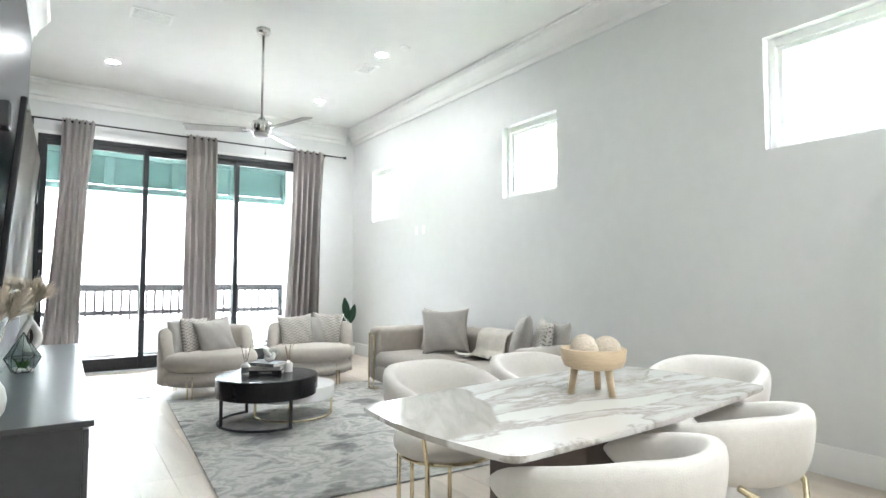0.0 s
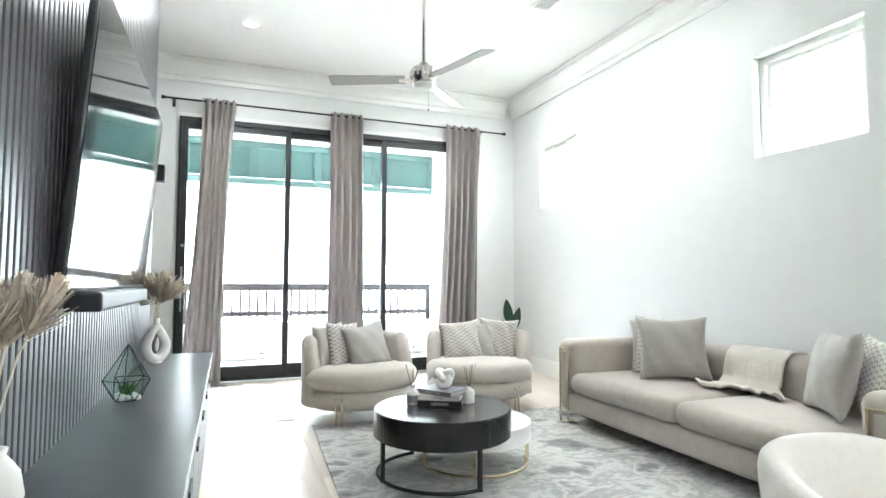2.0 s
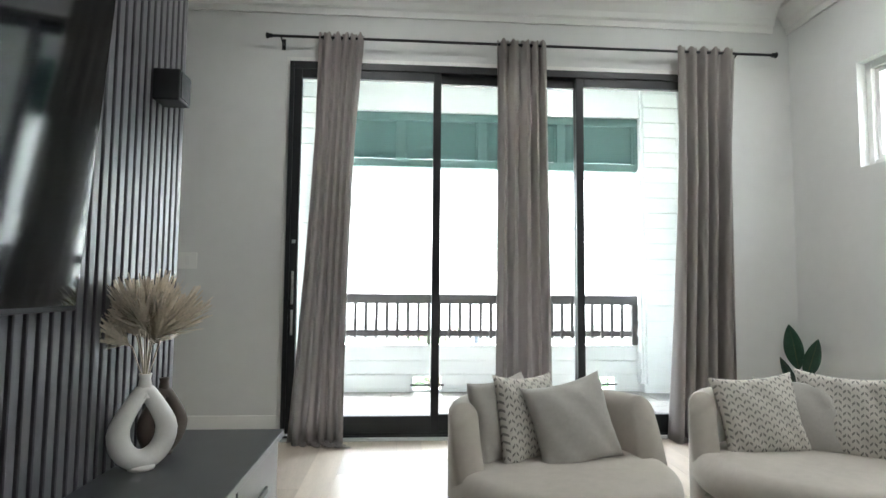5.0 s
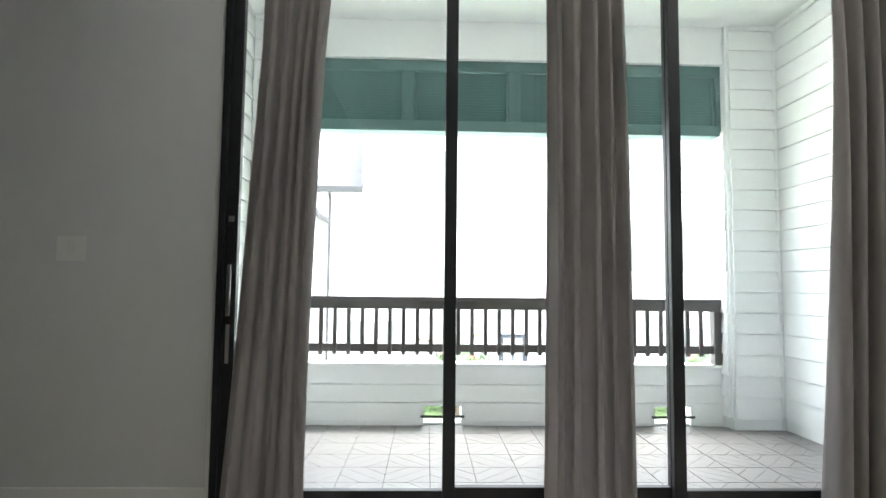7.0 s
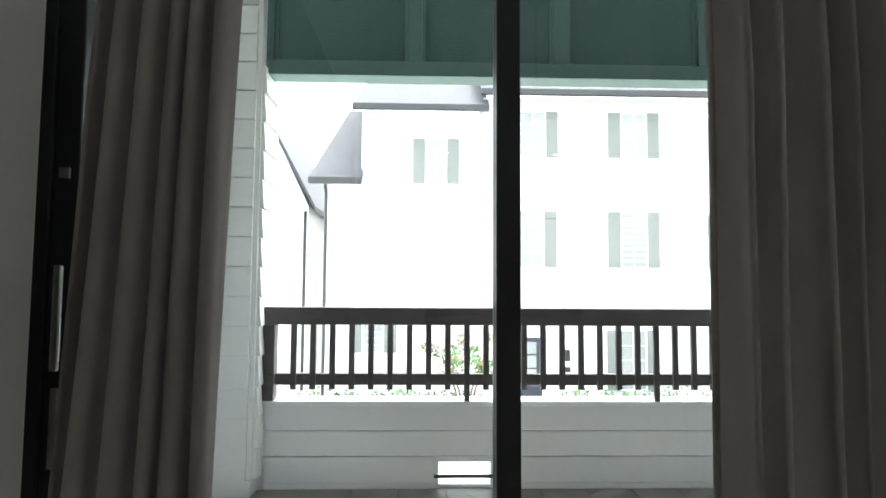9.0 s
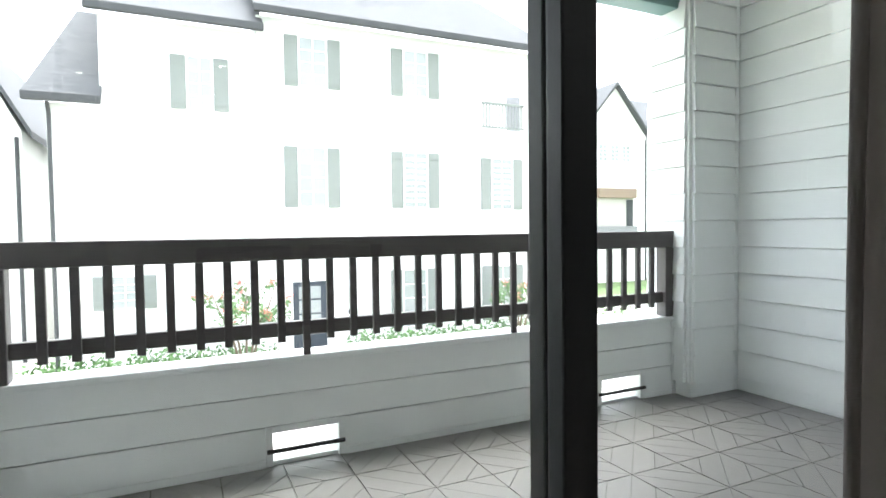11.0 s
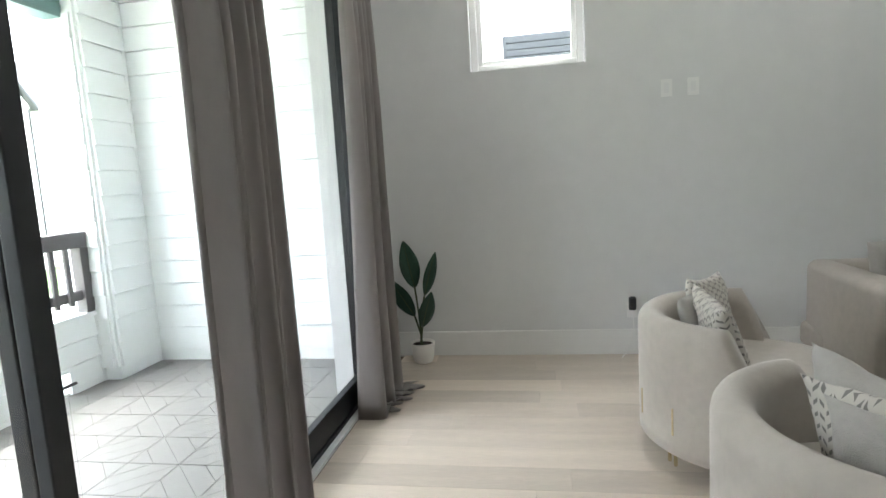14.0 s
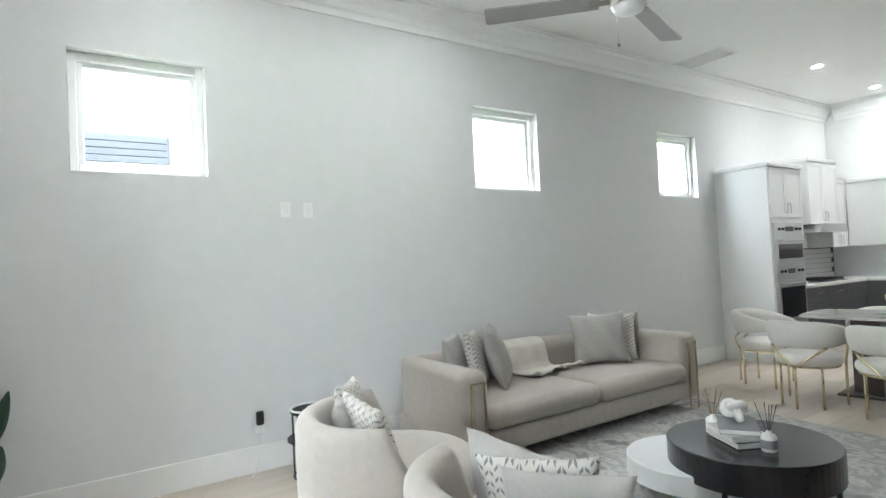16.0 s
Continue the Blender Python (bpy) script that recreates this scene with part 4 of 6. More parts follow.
SPOTS = [(0.39, 7.66), (2.86, 5.74), (2.90, 7.67), (3.03, 0.2), (3.06, -1.7), (1.0, 0.2), (1.0, -1.7)]
for x, y in SPOTS:
    dl = thing("downlight", "small round recessed ceiling downlight, lit", "downlight", "downlights", at=(x, y, CEIL))
    part("trim_ring", lathe(bmesh.new(), [(0.052, -0.001), (0.078, -0.001), (0.078, -0.006), (0.06, -0.008), (0.052, -0.003)], 32), M_TRIM, dl, smooth=True)
    part("lens", lathe(bmesh.new(), [(0, -0.003), (0.053, -0.003), (0.053, -0.0022), (0, -0.0022)], 32), M_LAMP, dl, "bright white lens")
    ld = bpy.data.lights.new("downlight_beam", 'SPOT')
    ld.energy, ld.spot_size, ld.spot_blend, ld.shadow_soft_size, ld.color = (0.8 if y < 1 else 0.5), radians(120), 0.9, 0.05, (1.0, 0.97, 0.93)
    lo_ = new("downlight_beam", ld)
    lo_.location = (x, y, CEIL - 0.03)


def grille(name, x, y, w, h, n):
    g = thing(name, "white slatted ceiling air vent", "air vent", "ceiling vents", at=(x, y, CEIL))
    part("backing", B((-w / 2 + 0.02, -h / 2 + 0.02, -0.002), (w / 2 - 0.02, h / 2 - 0.02, -0.001)), M_BOOKG, g)
    for lo, hi in (((-w / 2, -h / 2, -0.012), (w / 2, -h / 2 + 0.025, 0)), ((-w / 2, h / 2 - 0.025, -0.012), (w / 2, h / 2, 0)), ((-w / 2, -h / 2 + 0.025, -0.012), (-w / 2 + 0.025, h / 2 - 0.025, 0)), ((w / 2 - 0.025, -h / 2 + 0.025, -0.012), (w / 2, h / 2 - 0.025, 0))):
        part("frame", B(lo, hi, 0.002), M_TRIM, g)
    for k in range(n):
        t = -h / 2 + 0.03 + (h - 0.06) * (k + 0.5) / n
        part("slat", B((-w / 2 + 0.025, t - 0.004, -0.010), (w / 2 - 0.025, t + 0.004, -0.003)), M_TRIM, g)


grille("ceiling_vent", 0.62, 6.15, 0.36, 0.26, 9)
grille("ceiling_vent", 2.90, 6.20, 0.20, 0.28, 8)
grille("ceiling_vent", 3.55, 1.85, 0.62, 0.34, 10)
sd = thing("smoke_detector", "small round white smoke detector on the ceiling", "detector", at=(2.98, 5.42, CEIL))
part("body", lathe(bmesh.new(), [(0, 0), (0.05, 0), (0.05, -0.012), (0.035, -0.028), (0, -0.03)], 24), M_TRIM, sd, smooth=True)

# ---- wall plates ----
def plate(at, axis, w=0.075, h=0.118, label="white light switch plate on the wall"):
    p = thing("wall_plate", label, "switch", "", at=at, turn={"x": 90, "y": 0}[axis] if axis != "x" else -90)
    part("cover", B((-w / 2, -0.006, -h / 2), (w / 2, 0, h / 2), 0.002), M_TRIM, p)
    part("rocker", B((-0.017, -0.0085, -0.034), (0.017, -0.0062, 0.034), 0.001), M_WHITE, p)
    return p


plate((XR - 0.001, 6.83, 1.895), "x")
plate((XR - 0.001, 6.655, 1.893), "x")
plate((-1.086, YW - 0.001, 1.404), "y", 0.15, 0.13)
plate((-1.519, YW - 0.001, 0.411), "y", label="white socket plate low on the wall")
dev = thing("plug_in_camera", "small black device plugged into a white wall socket", "device", at=(XR - 0.001, 7.085, 0.335), turn=-90)
part("socket", B((-0.037, -0.006, -0.06), (0.037, 0, 0.058), 0.002), M_TRIM, dev)
part("body", B((-0.026, -0.045, 0.0), (0.026, -0.0062, 0.10), 0.012), M_BLACKMATT, dev, smooth=False)
part("cable", tube(bmesh.new(), [(0, -0.03, 0.0), (0.005, -0.04, -0.12), (-0.03, -0.06, -0.25), (-0.05, -0.05, -0.31), (-0.09, -0.1, -0.33)], 0.003, 6), M_TRIM, dev)
fv = thing("floor_vent", "slim black floor register flush in the boards", "floor vent", at=(0.72, 6.84, 0), turn=0)
part("frame", B((-0.075, -0.028, 0.0), (0.075, 0.028, 0.004), 0.001), M_BLACK, fv)
for k in range(6):
    part("louvre", B((-0.062 + k * 0.022, -0.02, 0.0042), (-0.054 + k * 0.022, 0.02, 0.006)), M_BLACKMATT, fv)

# ---- rug ----
rug = tagged(part("rug", B((-1.18, -1.62, 0.0005), (1.18, 1.62, 0.012), 0.004), M_RUG), "grey and ivory abstract marbled area rug", "rug")
rug.matrix_basis = pose(2.0, 4.88, 0, 0, 0, -2.8)


# ---- barrel chairs ----
def shell(bm, R, th, z0, z1, a_low, a_top, n=40, nz=10, sy=1.0, drop=0.0):
    """An upright curved back, open to -y: rounded top, ends that lean back upwards."""
    loop = []
    for k in range(nz + 1):
        loop.append((R, z0 + (z1 - th * 0.5 - z0) * k / nz))
    for k in range(1, 8):
        a = math.pi * k / 8
        loop.append((R - th / 2 + th / 2 * math.cos(a), z1 - th * 0.5 + th * 0.5 * math.sin(a)))
    for k in range(nz + 1):
        loop.append((R - th, z1 - th * 0.5 - (z1 - th * 0.5 - z0) * k / nz))
    rings = []
    for i in range(n + 1):
        u = 2 * i / n - 1
        ring = []
        for r, z in loop:
            t = (z - z0) / (z1 - z0)
            amax = a_low + (a_top - a_low) * max(0, t - 0.35) / 0.65
            a = radians(90 + u * amax)
            zz = z - drop * max(0, t) * abs(u) ** 3
            pinch = 1 - (0.45 if abs(u) > 0.985 else 0) * 0.3
            rm = R - th / 2
            rr = rm + (r - rm) * pinch
            ring.append(bm.verts.new((rr * math.cos(a), rr * math.sin(a) * sy, zz)))
        rings.append(ring)
    m = len(loop)
    for A, C in zip(rings, rings[1:]):
        for j in range(m):
            k = (j + 1) % m
            bm.faces.new((A[j], A[k], C[k], C[j]))
    bm.faces.new(rings[0])
    bm.faces.new(rings[-1][::-1])
    bmesh.ops.recalc_face_normals(bm, faces=bm.faces)
    return bm


def puff(z0, z1, R, sy=0.95, fwd=0.0, n=44):
    """A round seat cushion with rolled edges."""
    h = z1 - z0
    prof = [(0, z0)]
    for k in range(9):
        a = -math.pi / 2 + math.pi * k / 8
        prof.append((R - h / 2 * 0.9 + h / 2 * 0.9 * math.cos(a), (z0 + z1) / 2 + h / 2 * math.sin(a)))
    prof += [(R * 0.5, z1 + 0.008), (0, z1 + 0.012)]
    return lathe(bmesh.new(), prof, n, (0, -fwd, 0), 1.0, sy)


def barrel_chair(at, turn, label):
    c = thing("barrel_chair", label, "armchair", "pair of barrel chairs", at=at, turn=turn)
    R = 0.50
    part("backrest", shell(bmesh.new(), R, 0.13, 0.135, 0.70, 108, 84, sy=0.92), M_VELVET, c, smooth=True)
    part("base", puff(0.12, 0.285, R - 0.006, 0.90, 0.035), M_VELVET, c, smooth=True)
    part("seat", puff(0.272, 0.44, R + 0.002, 0.915, 0.04), M_VELVET, c, smooth=True)
    for a in (-130, -50, 130, 50):
        lr_ = 0.43 if a < 0 else 0.33
        x, y = lr_ * math.cos(radians(a)), lr_ * math.sin(radians(a))
        tx, ty = -math.sin(radians(a)) * 0.024, math.cos(radians(a)) * 0.024
        x2, y2 = x * 1.155, y * 1.09
        part("leg", tube(bmesh.new(), [(x2 - tx, y2 - ty, 0.004), (x2 - tx, y2 - ty, 0.235), (x2 + tx, y2 + ty, 0.235), (x2 + tx, y2 + ty, 0.004)], 0.0085, 8), M_GOLD, c, "gold loop leg")
    for a in (30, 60, 90, 120, 150):
        p = part("trim_bar", B((R - 0.002, -0.004, 0.22), (R + 0.004, 0.004, 0.34), 0.001, 1), M_GOLD, c, "slim gold inlay")
        p.matrix_basis = Matrix.Diagonal((1, 0.92, 1, 1)) @ pose(0, 0, 0, 0, 0, a)
    return c


C1, T1, C2, T2 = (1.34, 6.83), 10, (2.50, 6.83), -22
barrel_chair((*C1, 0), T1, "beige velvet barrel chair with gold legs by the console")
barrel_chair((*C2, 0), T2, "beige velvet barrel chair with gold legs by the sofa")


def on_chair(c, t, x, y, z=0.41):
    v = pose(c[0], c[1], 0, 0, 0, t) @ Vector((x, y, z))
    return tuple(v)


cushion("pale grey plain cushion upright in a barrel chair", M_PLIGHT, on_chair(C1, T1, -0.20, 0.12), 0.41, 0.39, 0.14, T1 + 32, 10, 2, 1)
cushion("ivory and grey chevron cushion in a barrel chair", M_PZIG, on_chair(C1, T1, -0.08, 0.07), 0.41, 0.41, 0.12, T1 + 27, 13, -3, 2)
cushion("pale grey linen cushion in front in a barrel chair", M_PLIGHT, on_chair(C1, T1, 0.08, -0.04), 0.43, 0.40, 0.15, T1 + 5, 17, 9, 3)
cushion("ivory and grey chevron cushion turned in a barrel chair", M_PZIG, on_chair(C2, T2, -0.15, 0.03), 0.43, 0.40, 0.14, T2 + 20, 18, 4, 4)
cushion("pale grey plain cushion between two patterned ones", M_PLIGHT, on_chair(C2, T2, 0.03, 0.13), 0.41, 0.38, 0.14, T2 - 8, 15, 3, 5)
cushion("small chevron cushion upright against the chair back", M_PZIG, on_chair(C2, T2, 0.18, 0.12), 0.40, 0.41, 0.13, T2 - 14, 12, -3, 6)

# ---- sofa ----
so = thing("sofa", "long beige velvet sofa with rounded arms and gold rails", "sofa", at=(0, 0, 0))
SX0, SX1, SY0, SY1 = 2.87, 3.93, 3.40, 6.06


part("base", B((SX0 + 0.01, SY0 + 0.05, 0.10), (SX1 - 0.03, SY1 - 0.05, 0.27), 0.04, 5), M_SOFA, so, smooth=True)
ym = (SY0 + SY1) / 2
for a, b in ((SY0 + 0.20, ym - 0.003), (ym + 0.003, SY1 - 0.20)):
    part("seat_cushion", B((SX0 - 0.02, a, 0.265), (SX1 - 0.26, b, 0.43), 0.075, 5), M_SOFA, so, smooth=True)
part("backrest", B((SX1 - 0.25, SY0 + 0.09, 0.26), (SX1, SY1 - 0.09, 0.688), 0.10, 5), M_SOFA, so, smooth=True)
for a, b in ((SY0, SY0 + 0.23), (SY1 - 0.23, SY1)):
    bm = B((SX0 + 0.012, a, 0.11), (SX1 - 0.03, b, 0.69), 0.062, 5)
    for v in bm.verts:
        k = max(0.0, (v.co.x - SX1 + 0.45) / 0.42)
        out_ = 1 if v.co.y > (a + b) / 2 else 0
        edge_out = b == SY1 if out_ else a == SY0
        if edge_out:
            v.co.y += (-0.10 if out_ else 0.10) * k ** 2
    part("arm", bm, M_SOFA, so, smooth=True)
    yc = (a + b) / 2
    part("arm_front_pad", B((SX0 - 0.004, yc - 0.042, 0.13), (SX0 + 0.03, yc + 0.042, 0.60), 0.016, 3), M_SOFA, so, smooth=True)
    for dy in (-0.058, 0.058):
        part("front_rail", B((SX0 - 0.008, yc + dy - 0.006, 0.0), (SX0 + 0.006, yc + dy + 0.006, 0.625), 0.002, 1), M_GOLD, so, "upright gold rail")
    part("top_bar", B((SX0 - 0.008, yc - 0.052, 0.614), (SX0 + 0.006, yc + 0.052, 0.625), 0.002, 1), M_GOLD, so)
    part("foot_bar", B((SX0 - 0.006, yc - 0.049, 0.0), (SX0 + 0.10, yc + 0.049, 0.016), 0.003, 1), M_GOLD, so)
    part("back_foot", B((SX1 - 0.2, yc - 0.04, 0.0), (SX1 - 0.12, yc + 0.04, 0.112), 0.004), M_GOLD, so)
SG = "sofa cushions"
cushion("pale grey cushion behind on the sofa", M_PLIGHT, (3.54, 5.60, 0.435), 0.45, 0.44, 0.13, -50, 12, 3, 11, SG)
cushion("grey honeycomb cushion in the middle on the sofa", M_PZIG, (3.47, 5.44, 0.435), 0.47, 0.47, 0.14, -45, 13, -3, 12, SG)
cushion("large plain grey cushion in front on the sofa", M_PGREY, (3.39, 5.26, 0.435), 0.52, 0.49, 0.17, -41, 17, 3, 13, SG)
cushion("large grey cushion leaning sideways on the sofa", M_PGREY, (3.38, 4.14, 0.435), 0.53, 0.49, 0.17, -128, 15, 3, 14, SG)
cushion("grey honeycomb cushion on the sofa", M_PZIG, (3.41, 3.90, 0.435), 0.46, 0.46, 0.14, -124, 14, -2, 15, SG)
cushion("grey cushion in the far corner of the sofa", M_PGREY, (3.45, 3.74, 0.435), 0.44, 0.45, 0.13, -120, 13, 2, 16, SG)
bm = bmesh.new()
nx, ny = 28, 40
fold = [(SX1 - 0.04, 0.695), (SX1 - 0.12, 0.707), (SX1 - 0.20, 0.703), (SX1 - 0.265, 0.66), (SX1 - 0.29, 0.58), (SX1 - 0.305, 0.50), (SX1 - 0.345, 0.452), (SX1 - 0.41, 0.447), (SX1 - 0.48, 0.447), (SX1 - 0.56, 0.446)]
g = []
for j in range(ny + 1):
    t = j / ny * (len(fold) - 1)
    k = min(int(t), len(fold) - 2)
    fx, fz = (fold[k][i] + (fold[k + 1][i] - fold[k][i]) * (t - k) for i in (0, 1))
    q = max(0.0, j / ny - 0.6) / 0.4
    row = []
    for i in range(nx + 1):
        u = i / nx
        w = 0.007 * math.sin(u * 22 + j * 0.16) + 0.005 * math.sin(u * 41 + 0.3 * j)
        lump = q * (0.034 * abs(math.sin(7 * u + 4 * q)) + 0.018 * abs(math.sin(17 * u - 9 * q))) + abs(w)
        row.append(bm.verts.new((fx - abs(w) * 0.8 * (1 - q) + q * 0.05 * math.sin(5 * u), 4.57 + 0.46 * u - 0.16 * q * (1 - u) - 0.05 * q + 0.03 * math.sin(9 * u) * q, fz + lump * (0.4 + 0.6 * q))))
    g.append(row)
for A, C in zip(g, g[1:]):
    for i in range(nx):
        bm.faces.new((A[i], A[i + 1], C[i + 1], C[i]))
th = tagged(part("knit_throw", bm, M_KNIT, smooth=True), "cream knitted throw draped over the sofa back and seat", "throw")
sol = th.modifiers.new("thickness", 'SOLIDIFY')
sol.thickness = 0.012

# ---- coffee tables ----
def drum(at, R, zt, depth, mtop, mleg, label, legs, sweep):
    """A thick round top on upright legs that stand on an open hoop; angles in degrees."""
    t = thing("coffee_table", label, "coffee table", "nesting coffee tables", at=(*at, 0.012))
    z = zt - 0.012
    part("drum", lathe(bmesh.new(), [(0, z - depth), (R - 0.006, z - depth), (R, z - depth + 0.006), (R, z - 0.006), (R - 0.006, z), (0, z)], 64), mtop, t)
    for a in legs:
        leg = part("leg", B((R - 0.038, -0.011, 0.002), (R - 0.016, 0.011, z - depth), 0.002), mleg, t)
        leg.rotation_euler = (0, 0, radians(a))
    part("floor_hoop", tube(bmesh.new(), arc((0, 0), R - 0.027, sweep[0], sweep[1], 47, 0.011), 0.0105, 8), mleg, t, smooth=True)
    return t


drum((1.485, 5.17), 0.42, 0.405, 0.16, M_DRUMB, M_BLACK, "round black lacquered drum coffee table on an open hoop", (100, 188, 281), (98, 283))
drum((1.755, 5.28), 0.36, 0.285, 0.115, M_DRUMW, M_GOLD, "lower round white coffee table tucked under the black one", (175, 245, 335), (160, 350))
TZ = 0.406


def book(at, turn, w, d, h, cover, label, word=""):
    b = thing("book", label, "book", "stacked books", at=at, turn=turn)
    part("cover_bottom", B((-w / 2, -d / 2, 0), (w / 2, d / 2, 0.003), 0.001, 1), cover, b)
    part("cover_top", B((-w / 2, -d / 2, h - 0.003), (w / 2, d / 2, h), 0.001, 1), cover, b)
    part("spine", B((-w / 2, -d / 2, 0.003), (w / 2, -d / 2 + 0.003, h - 0.003)), cover, b)
    part("page_block", B((-w / 2 + 0.004, -d / 2 + 0.0032, 0.0032), (w / 2 - 0.004, d / 2 - 0.004, h - 0.0032)), M_PAPER, b)
    if word:
        cu = bpy.data.curves.new("title", 'FONT')
        cu.body, cu.size, cu.align_x, cu.align_y, cu.extrude = word, h * 0.72, 'CENTER', 'CENTER', 0.0003
        o = new("title", cu)
        o.parent = b
        o.matrix_basis = pose(0.0, -d / 2 - 0.0006, h / 2, 90, 0, 0)
        cu.materials.append(M_PAPER if cover is not M_BOOKW else M_BOOKG)
    return b


BK = (1.505, 5.235)
book((BK[0], BK[1], TZ), -28, 0.27, 0.20, 0.034, M_BLACKMATT, "black hardback book at the bottom of the stack", "LONDON")
book((BK[0] + 0.005, BK[1] + 0.012, TZ + 0.035), -32, 0.265, 0.20, 0.030, M_BOOKW, "pale hardback book in the middle of the stack", "PARIS")
book((BK[0] + 0.005, BK[1] + 0.005, TZ + 0.066), -56, 0.26, 0.19, 0.028, M_BOOKG, "dark grey book on top of the stack", "NEW YORK")
KN = (BK[0] + 0.02, BK[1] + 0.0, TZ + 0.0945)
bm = bmesh.new()
pts = []
for k in range(72):
    t = 2 * math.pi * k / 72
    q = Vector((math.sin(t) + 2 * math.sin(2 * t), math.cos(t) - 2 * math.cos(2 * t), -math.sin(3 * t) * 1.2))
    q = Euler((radians(70), radians(15), 0)).to_matrix() @ (q * 0.018)
    pts.append((q.x, q.y, q.z + 0.077))
tube(bm, pts, 0.0205, 12, True)
kn = tagged(part("knot_ornament", bm, M_CERAM, smooth=True), "white ceramic knot ornament resting on books", "ornament")
kn.location = KN
zmin = min(v.co.z for v in kn.data.vertices)
kn.location.z += -zmin - 0.0005


def diffuser(at, reed, n, label, band):
    d = thing("reed_diffuser", label, "diffuser", "reed diffusers", at=at)
    part("bottle", lathe(bmesh.new(), [(0, 0), (0.034, 0), (0.037, 0.005), (0.037, 0.072), (0.030, 0.084), (0.014, 0.088), (0.013, 0.102), (0.009, 0.102), (0.009, 0.09), (0, 0.088)], 28), M_CERAM, d, smooth=True)
    if band:
        part("label_print", lathe(bmesh.new(), [(0.0373, 0.016), (0.0375, 0.018), (0.0375, 0.058), (0.0373, 0.06)], 28), M_BOOKG, d)
    r = random.Random(n)
    for k in range(n):
        a, s = 6.28 * k / n + r.random(), 0.03 + 0.035 * r.random()
        part("reed", tube(bmesh.new(), [(0, 0, 0.02), (math.cos(a) * s * 0.18, math.sin(a) * s * 0.18, 0.1), (math.cos(a) * s, math.sin(a) * s, 0.225 + 0.02 * r.random())], 0.0018, 5), reed, d)


diffuser((1.33, 5.28, TZ), M_REED, 5, "white reed diffuser with dark sticks and a printed band", True)
diffuser((1.675, 5.20, TZ), M_REEDT, 7, "white bottle with tan reeds beside the books", False)

# ---- side table ----
st = thing("side_table", "round black wire side table with a white rim", "side table", at=(3.67, 6.80, 0))
SR = 0.15
part("top", lathe(bmesh.new(), [(0, 0.44), (SR, 0.44), (SR + 0.005, 0.445), (SR + 0.005, 0.455), (SR, 0.46), (0, 0.46)], 40), M_BLACK, st)
part("lower_tray", lathe(bmesh.new(), [(0, 0.255), (SR + 0.03, 0.255), (SR + 0.03, 0.268), (0, 0.268)], 32), M_BLACK, st)
part("floor_ring", tube(bmesh.new(), arc((0, 0), SR - 0.005, 0, 350, 35, 0.008), 0.007, 8, True), M_BLACK, st)
for k in range(12):
    a = 2 * math.pi * k / 12
    part("wire", tube(bmesh.new(), [((SR - 0.005) * math.cos(a), (SR - 0.005) * math.sin(a), 0.01), ((SR - 0.005) * math.cos(a), (SR - 0.005) * math.sin(a), 0.442)], 0.0045, 6), M_BLACK, st)
part("rim", tube(bmesh.new(), arc((0, 0), SR, 0, 350, 35, 0.468), 0.008, 8, True), M_DRUMW, st, "white rim")
bx = tagged(part("storage_box", B((-0.08, -0.07, 0.001), (0.08, 0.07, 0.22), 0.012), M_TRIM), "small white box standing under the side table", "box")
bx.location = (3.67, 6.80, 0)

# ---- potted plant ----
pl = thing("potted_plant", "dark green broad-leaf plant in a white pot in the corner", "plant", at=(3.835, 8.63, 0))
part("pot", lathe(bmesh.new(), [(0, 0.001), (0.062, 0.001), (0.075, 0.02), (0.092, 0.15), (0.090, 0.155), (0.084, 0.15), (0.078, 0.135), (0, 0.13)], 32), M_CERAM, pl, smooth=True)
part("soil", lathe(bmesh.new(), [(0, 0.138), (0.0795, 0.136), (0.0795, 0.132), (0, 0.132)], 24), M_SOIL, pl)


def leaf(parent, p0, p1, w, yaw):
    p0, p1 = Vector(p0), Vector(p1)
    d = p1 - p0
    L = d.length
    d.normalize()
    side = Vector((math.cos(radians(yaw)), math.sin(radians(yaw)), 0))
    side = (side - d * side.dot(d)).normalized()
    nrm = d.cross(side)
    bm = bmesh.new()
    rows = []
    for k in range(13):
        t = k / 12
        ww = 0.95 * w * (math.sin(math.pi * min(1, t * 0.96 + 0.03)) ** 0.75) * (1 - 0.25 * t)
        c = p0 + d * L * t - nrm * 0.05 * L * math.sin(math.pi * t) * 0.6
        rows.append([bm.verts.new(c + side * ww * s + nrm * 0.25 * ww * abs(s)) for s in (-1, -0.5, 0, 0.5, 1)])
    for A, C in zip(rows, rows[1:]):
        for j in range(4):
            bm.faces.new((A[j], A[j + 1], C[j + 1], C[j]))
    lf = part("leaf", bm, M_LEAF, parent, smooth=True)
    part("midrib", tube(bmesh.new(), [p0, p0 + d * L * 0.5 - nrm * 0.03 * L + nrm * 0.004, p1], 0.003, 5, radii=[0.004, 0.003, 0.001]), M_STEM, lf)
    s = lf.modifiers.new("thickness", 'SOLIDIFY')
    s.thickness = 0.002


